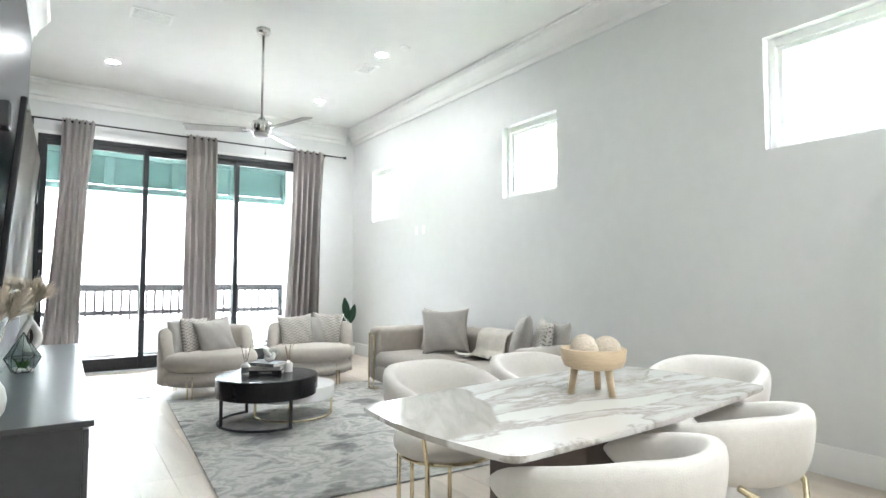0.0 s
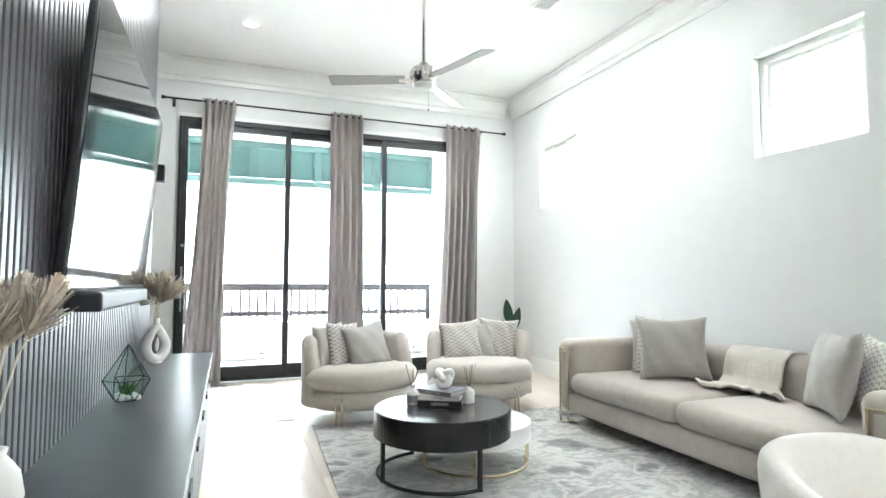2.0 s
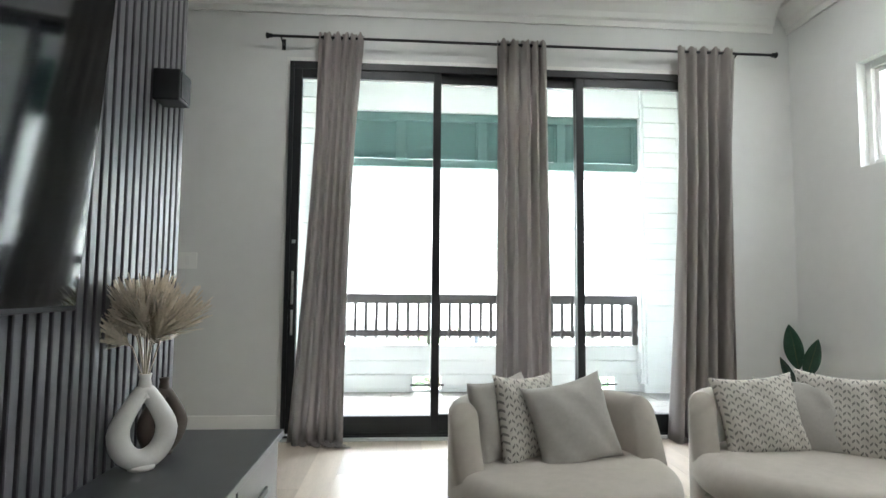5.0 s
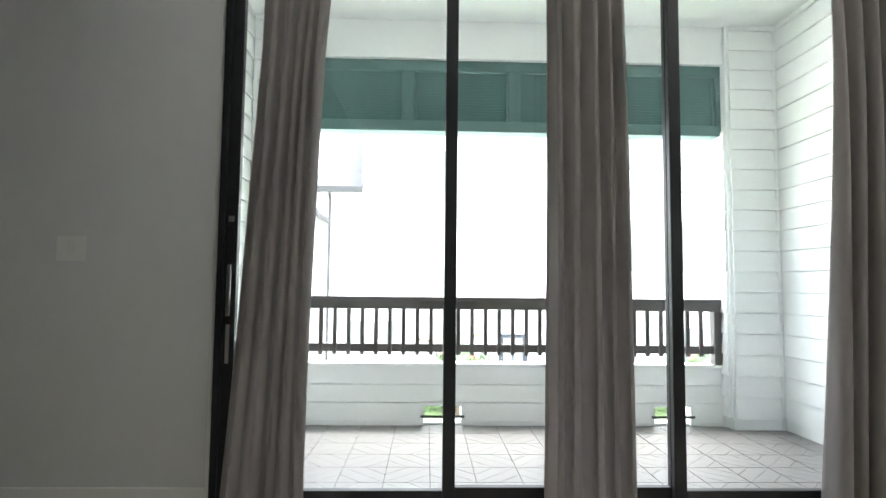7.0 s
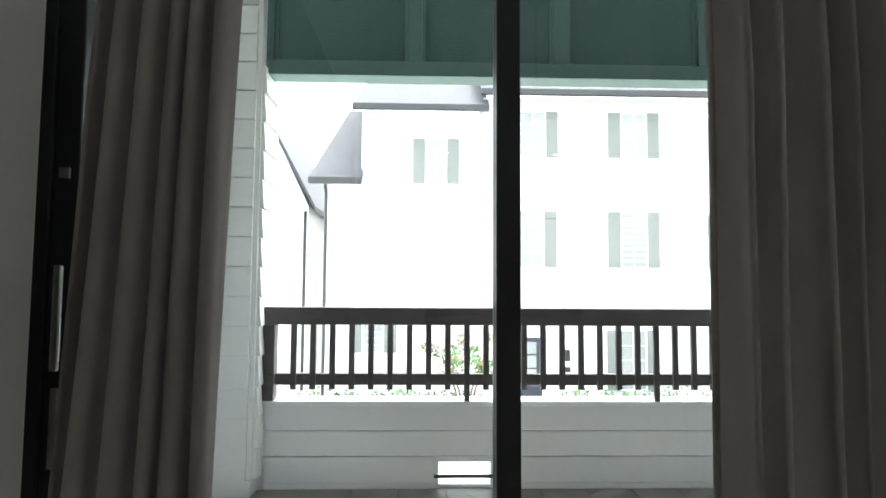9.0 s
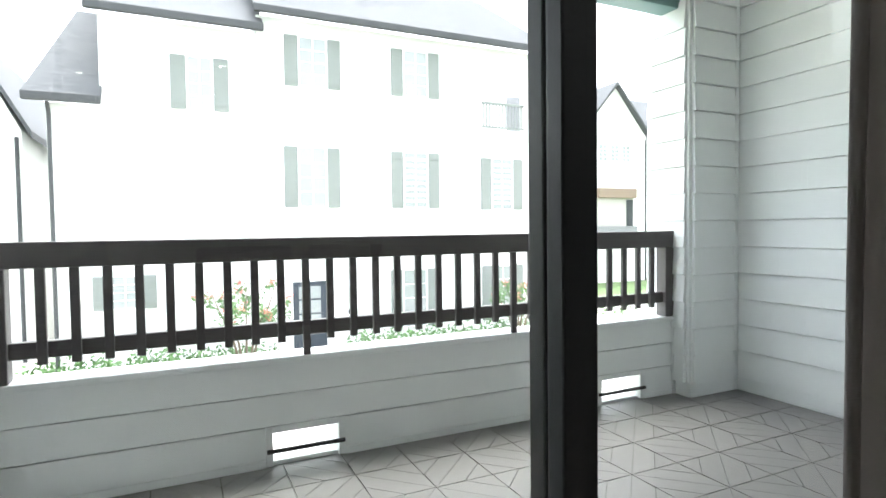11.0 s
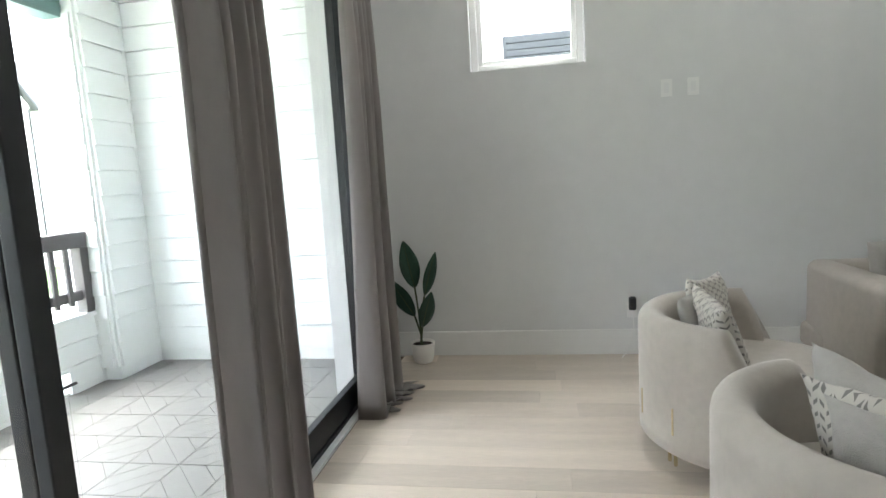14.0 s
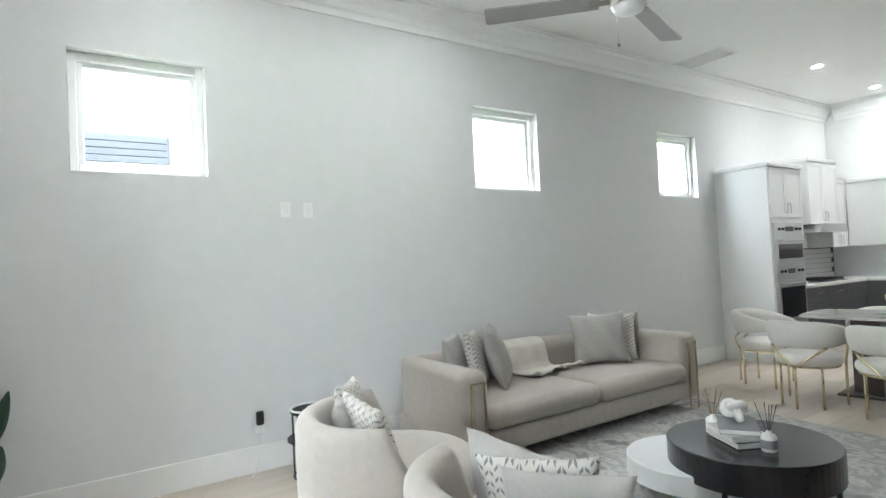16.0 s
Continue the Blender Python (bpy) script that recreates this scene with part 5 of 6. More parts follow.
LEAVES = (((-0.02, 0.03, 0.58), (-0.05, 0.09, 0.93), 0.09, 122), ((-0.01, -0.04, 0.52), (0.03, -0.13, 0.83), 0.07, 140),
          ((0.0, 0.05, 0.36), (-0.04, 0.22, 0.65), 0.075, 95), ((-0.02, -0.01, 0.28), (-0.06, -0.10, 0.55), 0.075, 120))
for k, (b0, tip, w, yaw) in enumerate(LEAVES):
    part("stem", tube(bmesh.new(), [(0.01 * (k - 2), 0.006 * k, 0.13), (0.008 * (k - 2), 0.01, b0[2] * 0.6), b0], 0.007, 7), M_STEM, pl)
    leaf(pl, b0, tip, w, yaw)

# ---- stair newel and handrail ----
ns = thing("stair_railing", "honey oak newel and handrail with black iron balusters", "stair railing", at=(-1.02, 8.0, 0))
part("newel", lathe(bmesh.new(), [(0.036, 0.38), (0.05, 0.39), (0.034, 0.42), (0.028, 0.47), (0.036, 0.52), (0.040, 0.70), (0.030, 1.0), (0.026, 1.08), (0.038, 1.11), (0.038, 1.13), (0.026, 1.15), (0.026, 1.19)], 24), M_HANDR, ns, smooth=True)
part("newel_base", B((-0.048, -0.048, 0), (0.048, 0.048, 0.38), 0.006), M_HANDR, ns)
part("handrail", tube(bmesh.new(), [(0.05, 0, 1.22), (-0.05, 0, 1.21), (-0.13, -0.02, 1.225), (-0.22, -0.03, 1.29), (-0.32, -0.03, 1.40), (-0.9, -0.03, 1.82)], 0.032, 12), M_HANDR, ns, smooth=True)
for k in range(7):
    x = -0.12 - k * 0.11
    part("baluster", tube(bmesh.new(), [(x, -0.02, 0.0), (x, -0.02, 1.20 + max(0, k - 1) * 0.085)], 0.008, 6), M_BLACK, ns)
part("bottom_rail", B((-0.9, -0.04, 0.0), (-0.05, 0.0, 0.05), 0.004), M_HANDR, ns)

# ---- dining table and chairs ----
dt = thing("dining_table", "veined stone dining table with rounded corners on a brown pedestal", "dining table", at=(1.74, 1.875, 0), turn=5)
out = []
for cx, cy, a0 in ((0.735, 0.325, 0), (-0.735, 0.325, 90), (-0.735, -0.325, 180), (0.735, -0.325, 270)):
    for k in range(7):
        a = radians(a0 + 15 * k)
        out.append((cx + 0.065 * math.cos(a), cy + 0.065 * math.sin(a)))
bowed = []
for i, (x, y) in enumerate(out):
    bowed.append((x, y))
    nx_, ny_ = out[(i + 1) % len(out)]
    if math.hypot(nx_ - x, ny_ - y) > 0.3:
        for k in range(1, 12):
            t = k / 12
            px, py = x + (nx_ - x) * t, y + (ny_ - y) * t
            bulge = 0.035 * math.sin(math.pi * t)
            if abs(nx_ - x) > abs(ny_ - y):
                py += bulge * (1 if y > 0 else -1)
            else:
                px += bulge * (1 if x > 0 else -1)
            bowed.append((px, py))
bm = prism(bmesh.new(), bowed, 0.738, 0.76)
bmesh.ops.bevel(bm, geom=[e for e in bm.edges if abs(e.verts[0].co.z - e.verts[1].co.z) < 1e-6 and e.verts[0].co.z < 0.74], offset=0.008, segments=2, affect='EDGES')
part("tabletop", bm, M_MARBLE, dt)
for s in (-1, 1):
    bm = prism(bmesh.new(), [(s * 0.20, -0.17), (s * 0.46, -0.05), (s * 0.46, 0.05), (s * 0.20, 0.17)], 0.02, 0.737)
    part("pedestal", bm, M_PED, dt, "angled brown metal pedestal")
part("base_plate", B((-0.55, -0.24, 0.0), (0.55, 0.24, 0.02), 0.005), M_PED, dt)
bw = thing("footed_bowl", "pale wooden bowl on three legs in mid table", "bowl", at=(1.80, 1.865, 0.7605))
part("bowl", lathe(bmesh.new(), [(0, 0.100), (0.085, 0.102), (0.115, 0.112), (0.126, 0.135), (0.132, 0.18), (0.125, 0.184), (0.116, 0.15), (0.085, 0.125), (0, 0.120)], 40), M_WOODB, bw, smooth=True)
for k in range(3):
    a = radians(30 + 120 * k)
    part("leg", tube(bmesh.new(), [(0.095 * math.cos(a), 0.095 * math.sin(a), 0.0), (0.075 * math.cos(a), 0.075 * math.sin(a), 0.108)], 0.012, 10, radii=[0.013, 0.017]), M_WOODB, bw, smooth=True)
for k, (x, y, z, r) in enumerate(((-0.052, 0.0, 0.178, 0.056), (0.052, -0.025, 0.178, 0.058), (0.01, 0.058, 0.184, 0.054))):
    bm = bmesh.new()
    bmesh.ops.create_icosphere(bm, subdivisions=3, radius=r)
    for v in bm.verts:
        v.co *= 1 + 0.03 * noise.noise(v.co * 40)
    b = tagged(part("decor_ball", bm, M_BALL, smooth=True), "cream textured decorative ball in the wooden bowl", "ball", "bowl balls")
    b.location = (1.80 + x, 1.865 + y, 0.7605 + z - 0.004)


def dining_chair(at, turn, label):
    """Faces -y in its own axes."""
    c = thing("dining_chair", label, "dining chair", "dining chairs", at=at, turn=turn)
    bm = bmesh.new()
    n, m, R = 52, 18, 0.275
    rings = []
    for i in range(n + 1):
        u = 2 * i / n - 1
        q = abs(u)
        if q < 0.66:
            a = radians(90 - 90 * u / 0.66)
            px, py, ox, oy = R * math.cos(a), R * math.sin(a), math.cos(a), math.sin(a)
        else:
            px, py, ox, oy = math.copysign(R - 0.02 * (q - 0.66), u), -(q - 0.66) / 0.34 * 0.21, math.copysign(1, u), 0.0
        drop = max(0.0, q - 0.25) / 0.75
        top = 0.775 - 0.12 * drop ** 1.3
        low = 0.535 + 0.06 * drop ** 1.5
        end = max(0.12, 1 - max(0.0, (q - 0.88) / 0.12) ** 2) ** 0.5
        zc, hh, th = (top + low) / 2, (top - low) / 2 * end, 0.045 * (1 - 0.25 * drop) * end
        ring = []
        for k in range(m):
            t = 2 * math.pi * k / m
            ct_, st_ = math.cos(t), math.sin(t)
            off = th * math.copysign(abs(ct_) ** 0.7, ct_) + 0.022 * st_ * (1 - drop)
            ring.append(bm.verts.new((px + ox * off, py + oy * off, zc + hh * math.copysign(abs(st_) ** 0.85, st_))))
        rings.append(ring)
    for A, C in zip(rings, rings[1:]):
        for k in range(m):
            j = (k + 1) % m
            bm.faces.new((A[k], A[j], C[j], C[k]))
    bm.faces.new(rings[0])
    bm.faces.new(rings[-1][::-1])
    bmesh.ops.recalc_face_normals(bm, faces=bm.faces)
    part("backrest", bm, M_BOUCLE, c, smooth=True)
    part("seat", puff(0.37, 0.47, 0.27, 0.97), M_BOUCLE, c, smooth=True)
    part("seat_frame", tube(bmesh.new(), arc((0, 0), 0.235, 0, 350, 35, 0.365), 0.011, 8, True), M_GOLD, c, smooth=True)
    for x in (-0.24, 0.24):
        part("leg", tube(bmesh.new(), [(x, -0.15, 0.003), (x, -0.15, 0.36), (x * 1.1, -0.14, 0.55), (x * 1.14, -0.12, 0.615)], 0.011, 8), M_GOLD, c, smooth=True)
    for x in (-0.17, 0.17):
        part("leg", tube(bmesh.new(), [(x, 0.17, 0.003), (x, 0.17, 0.37)], 0.011, 8), M_GOLD, c, smooth=True)
    part("rear_leg", tube(bmesh.new(), [(0, 0.285, 0.003), (0, 0.285, 0.375)], 0.011, 8), M_GOLD, c, smooth=True)
    for s in (-1, 1):
        part("rear_branch", tube(bmesh.new(), [(0, 0.285, 0.365), (s * 0.035, 0.287, 0.39), (s * 0.10, 0.275, 0.45), (s * 0.17, 0.245, 0.50), (s * 0.22, 0.19, 0.545)], 0.012, 8), M_GOLD, c, "gold branch of the rear support", smooth=True)
    return c


DG = "ivory boucle dining chair with gold legs "
dining_chair((1.63, 2.67, 0), 6, DG + "facing the stone table")
dining_chair((2.29, 2.63, 0), 2, DG + "facing the stone table")
dining_chair((1.36, 1.44, 0), 182, DG + "pushed to the stone table")
dining_chair((2.05, 1.51, 0), 184, DG + "pushed to the stone table")
dining_chair((2.93, 2.07, 0), -84, DG + "by the wall")

# ---- kitchen ----
KX = 3.33


def cab_door(parent, x, a, b, z0, z1, m, pull):
    d = part("door", B((x - 0.018, a + 0.003, z0 + 0.003), (x - 0.0005, b - 0.003, z1 - 0.003), 0.002), m, parent)
    for lo, hi in (((x - 0.024, a + 0.003, z0 + 0.003), (x - 0.0185, a + 0.06, z1 - 0.003)), ((x - 0.024, b - 0.06, z0 + 0.003), (x - 0.0185, b - 0.003, z1 - 0.003)), ((x - 0.024, a + 0.06, z0 + 0.003), (x - 0.0185, b - 0.06, z0 + 0.06)), ((x - 0.024, a + 0.06, z1 - 0.06), (x - 0.0185, b - 0.06, z1 - 0.003))):
        part("rail_stile", B(lo, hi, 0.001, 1), m, d)
    if pull:
        part("handle", tube(bmesh.new(), [(x - 0.026, pull[0], pull[1]), (x - 0.05, pull[0], pull[1] + 0.01), (x - 0.05, pull[0], pull[1] + 0.12), (x - 0.026, pull[0], pull[1] + 0.13)], 0.005, 6), M_STEEL, d)


tall = thing("oven_cabinet", "tall white oven cabinet with a crown top", "cabinet", at=(0, 0, 0))
part("body", B((KX, 0.20, 0.0), (XR - 0.002, 1.03, 2.44)), M_WHITE, tall)
part("crown", B((KX - 0.04, 0.17, 2.44), (XR - 0.002, 1.06, 2.50), 0.012), M_WHITE, tall)
cab_door(tall, KX, 0.21, 0.615, 1.80, 2.43, M_WHITE, (0.575, 1.86))
cab_door(tall, KX, 0.615, 1.02, 1.80, 2.43, M_WHITE, (0.655, 1.86))
cab_door(tall, KX, 0.21, 1.02, 0.10, 0.42, M_WHITE, None)
ov = thing("wall_oven", "stainless double wall oven with dark glass doors", "oven", at=(KX, 0, 0))
part("fascia", B((-0.02, 0.25, 0.45), (-0.0005, 0.98, 1.74), 0.003), M_STEEL, ov)
for z0, z1 in ((0.50, 1.02), (1.24, 1.56)):
    d = part("door", B((-0.034, 0.27, z0), (-0.0205, 0.96, z1), 0.003), M_STEEL, ov)
    part("glass", B((-0.037, 0.31, z0 + 0.05), (-0.0345, 0.92, z1 - 0.09)), M_SCREEN, d)
    part("handle", tube(bmesh.new(), [(-0.035, 0.31, z1 - 0.045), (-0.07, 0.31, z1 - 0.045), (-0.07, 0.92, z1 - 0.045), (-0.035, 0.92, z1 - 0.045)], 0.009, 8), M_STEEL, d)
for z0 in (1.07, 1.60):
    p = part("control_panel", B((-0.028, 0.27, z0), (-0.0205, 0.96, z0 + 0.12), 0.002), M_STEEL, ov)
    part("display", B((-0.030, 0.52, z0 + 0.03), (-0.0282, 0.71, z0 + 0.09)), M_SCREEN, p)
    for y in (0.35, 0.44, 0.79, 0.88):
        kb = part("knob", lathe(bmesh.new(), [(0, 0), (0.018, 0), (0.016, 0.02), (0, 0.02)], 16), M_BLACK, p)
        kb.matrix_basis = pose(-0.0285, y, z0 + 0.06, 0, -90, 0)
bc = thing("base_cabinet", "dark grey kitchen base cabinets along the wall", "cabinet", at=(0, 0, 0))
part("carcass", B((KX + 0.03, YB + 0.62, 0.09), (XR - 0.002, 0.198, 0.875)), M_DARKCAB, bc)
part("toe_kick", B((KX + 0.09, YB + 0.62, 0.0), (XR - 0.002, 0.198, 0.09)), M_BLACKMATT, bc)
for k in range(3):
    a, b = -1.73 + k * 0.64, -1.73 + (k + 1) * 0.64
    cab_door(bc, KX + 0.03, a, b, 0.10, 0.66, M_DARKCAB, None)
    d = part("drawer", B((KX + 0.008, a + 0.004, 0.67), (KX + 0.0295, b - 0.004, 0.868), 0.002), M_DARKCAB, bc)
    part("pull", tube(bmesh.new(), [(KX + 0.008, (a + b) / 2 - 0.07, 0.79), (KX - 0.02, (a + b) / 2 - 0.07, 0.79), (KX - 0.02, (a + b) / 2 + 0.07, 0.79), (KX + 0.008, (a + b) / 2 + 0.07, 0.79)], 0.005, 6), M_GOLD, d)
bs = thing("base_cabinet", "dark grey kitchen base cabinets along the end wall", "cabinet", at=(0, 0, 0))
part("carcass", B((0.6, YB + 0.002, 0.09), (XR - 0.002, YB + 0.61, 0.875)), M_DARKCAB, bs)
part("toe_kick", B((0.6, YB + 0.002, 0.0), (XR - 0.002, YB + 0.55, 0.09)), M_BLACKMATT, bs)
for k in range(4):
    a, b = 0.62 + k * 0.66, 0.62 + (k + 1) * 0.66
    part("door", B((a + 0.004, YB + 0.6105, 0.10), (b - 0.004, YB + 0.63, 0.868), 0.003), M_DARKCAB, bs)
ct = thing("worktop", "pale stone kitchen worktop", "worktop", at=(0, 0, 0))
part("slab", B((KX, YB + 0.64, 0.877), (XR - 0.002, 0.198, 0.917), 0.004), M_COUNTER, ct)
part("slab_end", B((0.58, YB + 0.002, 0.877), (XR - 0.002, YB + 0.639, 0.917), 0.004), M_COUNTER, ct)
ck = thing("cooktop", "black gas cooktop set in the worktop", "cooktop", at=(3.68, -0.95, 0.9175))
part("plate", B((-0.24, -0.42, 0), (0.24, 0.42, 0.008), 0.003), M_BLACKMATT, ck)
for y in (-0.27, 0, 0.27):
    bm = bmesh.new()
    for t in (-0.1, 0, 0.1):
        box(bm, (-0.2, y + t - 0.006, 0.025), (0.2, y + t + 0.006, 0.04))
    box(bm, (-0.2, y - 0.106, 0.0085), (-0.188, y + 0.106, 0.025))
    box(bm, (0.188, y - 0.106, 0.0085), (0.2, y + 0.106, 0.025))
    part("grate", bm, M_BLACK, ck)
hd = thing("range_hood", "slim white and steel range hood", "range hood", at=(3.70, -1.0, 1.62))
part("canopy", prism(bmesh.new(), [(-0.45, 0.0), (0.45, 0.0), (0.45, 0.05), (0.36, 0.12), (-0.36, 0.12), (-0.45, 0.05)], -0.28, 0.278, "x"), M_STEEL, hd)
for nm_, a, b, z0, z1, x, lab in (("hood_cabinet", -1.46, -0.54, 1.745, 2.64, 3.56, "white cabinet above the range hood"), ("wall_cabinet", -0.535, 0.195, 1.40, 2.38, 3.66, "white kitchen wall cabinet"), ("wall_cabinet", YB + 0.36, -1.465, 1.40, 2.38, 3.66, "white kitchen wall cabinet")):
    w = thing(nm_, lab, "cabinet", "kitchen wall cabinets")
    part("body", B((x, a, z0), (XR - 0.002, b, z1)), M_WHITE, w)
    part("crown", B((x - 0.035, a, z1 + 0.001), (XR - 0.002, b, z1 + 0.07), 0.014), M_WHITE, w)
    m_ = (a + b) / 2
    cab_door(w, x, a, m_, z0, z1, M_WHITE, (m_ - 0.04, z0 + 0.05))
    cab_door(w, x, m_, b, z0, z1, M_WHITE, (m_ + 0.04, z0 + 0.05))
for k in range(5):
    w = thing("wall_cabinet", "white kitchen wall cabinet on the end wall", "cabinet", "kitchen wall cabinets")
    a, b = 0.6 + k * 0.605, 0.6 + (k + 1) * 0.605
    part("body", B((a, YB + 0.002, 1.40), (b, YB + 0.335, 2.38)), M_WHITE, w)
    part("door", B((a + 0.003, YB + 0.3355, 1.403), (b - 0.003, YB + 0.355, 2.377), 0.003), M_WHITE, w)
    part("crown", B((a, YB + 0.002, 2.381), (b, YB + 0.37, 2.45), 0.012), M_WHITE, w)
sp = setting(part("backsplash", B((XR - 0.008, YB + 0.01, 0.918), (XR - 0.001, 0.198, 1.40)), M_GROUT), "pale glossy tile backsplash", "backsplash")
me = bpy.data.meshes.new("tile")
bm = B((-0.004, 0, 0), (0, 0.148, 0.073))
bm.to_mesh(me)
bm.free()
me.materials.append(M_SPLASH)
for r_ in range(6):
    for k in range(16):
        y = YB + 0.04 + k * 0.151 + (0.0755 if r_ % 2 else 0)
        if y + 0.148 < 0.198:
            piece("tile", me, sp, (XR - 0.0081, y, 0.922 + r_ * 0.0775))


# ---- outdoors ----
GZ, HY = -2.4, 24.0
setting(part("ground", B((-400, -400, GZ - 0.5), (400, 600, GZ)), M_GRASS), "grass ground that reaches the horizon", "ground")
setting(part("road", B((-60, 13.2, GZ), (60, 19.0, GZ + 0.012)), M_CONC), "pale concrete lane between the houses", "road")
setting(part("pavement", B((-60, 19.0, GZ), (60, 20.4, GZ + 0.12), 0.02), M_CONC), "raised pale concrete pavement with a kerb", "pavement")
setting(part("path", B((2.7, 20.4, GZ), (4.4, HY - 0.01, GZ + 0.10)), M_CONC), "concrete path to the front door", "path")
setting(part("driveway", B((-7.0, 20.4, GZ), (-2.7, 44, GZ + 0.02)), M_CONC), "pale concrete driveway", "driveway")
setting(part("driveway_2", B((11.4, 20.4, GZ), (19.5, 35.5, GZ + 0.02)), M_CONC), "pale concrete driveway beside the white house", "driveway")
# own house under and around the balcony
setting(part("own_facade", B((XS - 0.2, YW + 0.205, GZ), (XR + 0.2, BY + 0.3, -0.31)), M_SIDING), "white siding wall below the balcony", "wall")


def gable_window(parent, x, z, w, h, y, shutters=True, louvred=False):
    win = part("window", B((x - w / 2 - 0.05, y - 0.05, z - 0.05), (x + w / 2 + 0.05, y + 0.02, z), 0.005), M_TRIM, parent, "white framed window")
    for lo, hi in (((x - w / 2 - 0.05, y - 0.04, z), (x - w / 2, y + 0.02, z + h)), ((x + w / 2, y - 0.04, z), (x + w / 2 + 0.05, y + 0.02, z + h)), ((x - w / 2 - 0.05, y - 0.04, z + h), (x + w / 2 + 0.05, y + 0.02, z + h + 0.05))):
        part("frame", B(lo, hi), M_TRIM, win)
    part("pane", B((x - w / 2, y - 0.012, z), (x + w / 2, y - 0.006, z + h)), M_PANE, win)
    part("mullion", B((x - 0.015, y - 0.03, z), (x + 0.015, y - 0.0125, z + h)), M_TRIM, win)
    for k in range(1, 9 if louvred else 4):
        zz = z + h * k / (9 if louvred else 4)
        part("glazing_bar", B((x - w / 2, y - 0.028, zz - (0.035 if louvred else 0.012)), (x + w / 2, y - 0.0135, zz + (0.035 if louvred else 0.012))), M_TRIM, win)
    if shutters:
        for s in (-1, 1):
            cx = x + s * (w / 2 + 0.05 + 0.185)
            sh = part("shutter", B((cx - 0.18, y - 0.045, z - 0.03), (cx + 0.18, y + 0.01, z + h + 0.03), 0.006), M_SHUT, parent, "sage green board shutter")
            for zz in (z + 0.14, z + h - 0.14):
                part("batten", B((cx - 0.18, y - 0.062, zz - 0.05), (cx + 0.18, y - 0.046, zz + 0.05), 0.004), M_SHUT, sh)


def roof_slab(parent, x0, x1, y0, z0, y1, z1, over=0.0, hip0=0.0, hip1=0.0):
    """A sloping roof from the eave (y0, z0) up to the ridge (y1, z1); hips draw the ridge in."""
    bm = bmesh.new()
    lo = [(x0, y0, z0), (x1, y0, z0), (x1 - hip1, y1, z1), (x0 + hip0, y1, z1)]
    a = [bm.verts.new(p) for p in lo]
    b = [bm.verts.new((p[0], p[1], p[2] - 0.14)) for p in lo]
    bm.faces.new(a)
    bm.faces.new(b[::-1])
    for i in range(4):
        j = (i + 1) % 4
        bm.faces.new((a[i], b[i], b[j], a[j]))
    bmesh.ops.recalc_face_normals(bm, faces=bm.faces)
    r = part("roof", bm, M_ROOF, parent, "grey shingle roof")
    part("gutter", B((x0, y0 - 0.12, z0 - 0.22), (x1, y0 + 0.02, z0 - 0.01), 0.03), M_GUTTER, r, "dark eave gutter")
    return r


house = thing("house", "white painted three-storey house with sage shutters and grey roof", "house", at=(0, 0, 0))
part("wall", B((-2.44, HY, GZ), (-1.35, HY + 9, 4.25)), M_HOUSE, house)
part("wall", B((-1.35, HY + 0.001, GZ), (2.30, HY + 9, 6.45)), M_HOUSE, house)
part("wall", B((2.30, HY, GZ), (8.95, HY + 9, 6.95)), M_HOUSE, house)
part("wall", B((8.95, HY, GZ), (11.2, HY + 9, 4.35)), M_HOUSE, house)
part("wall", B((8.95, HY + 1.8, 4.35), (11.2, HY + 9, 6.95)), M_HOUSE, house)
part("loggia_post", B((9.05, HY + 0.05, 4.35), (9.2, HY + 0.2, 6.6), 0.01), M_TRIM, house)
part("loggia_beam", B((8.95, HY, 6.6), (11.2, HY + 0.25, 6.95)), M_HOUSE, house)
part("loggia_pier", B((10.8, HY, 4.35), (11.2, HY + 0.3, 6.6)), M_HOUSE, house)
lr = part("loggia_rail", B((9.2, HY + 0.06, 5.18), (10.8, HY + 0.12, 5.25)), M_SHUT, house, "sage balcony rail")
part("loggia_bottom_rail", B((9.2, HY + 0.06, 4.42), (10.8, HY + 0.12, 4.48)), M_SHUT, lr)
for k in range(13):
    part("baluster", B((9.26 + k * 0.12, HY + 0.075, 4.48), (9.29 + k * 0.12, HY + 0.105, 5.18)), M_SHUT, lr)
roof_slab(house, -2.85, -1.30, HY - 0.3, 4.42, HY + 2.6, 7.3, hip0=0.75)
roof_slab(house, -1.60, 2.44, HY - 0.35, 6.62, HY + 3.2, 9.3, hip0=0.55)
roof_slab(house, 2.20, 11.8, HY - 0.35, 7.12, HY + 4.0, 10.9, hip1=2.6)
for x, z0, z1 in ((-2.38, GZ, 4.25), (11.12, GZ, 6.9)):
    part("downpipe", tube(bmesh.new(), [(x, HY - 0.06, z0), (x, HY - 0.06, z1 - 0.25), (x, HY - 0.22, z1 - 0.05)], 0.045, 8), M_GUTTER, house, "dark rain downpipe")
for x, z, h, lv in ((0.88, 4.33, 1.30, False), (3.79, 5.18, 1.32, False), (6.88, 5.18, 1.32, False), (3.73, 1.84, 1.62, False), (6.85, 1.84, 1.62, True), (9.89, 1.80, 1.60, True), (-0.94, -0.70, 0.77, False), (6.78, -1.78, 1.70, False), (9.9, -1.78, 1.70, False)):
    gable_window(house, x, z, 0.72 if x > 1 else 0.55, h, HY, True, lv)
dr = part("front_door", B((3.12, HY - 0.03, GZ + 0.12), (4.05, HY + 0.02, -0.27), 0.01), M_NAVY, house, "dark front door with glazed panes")
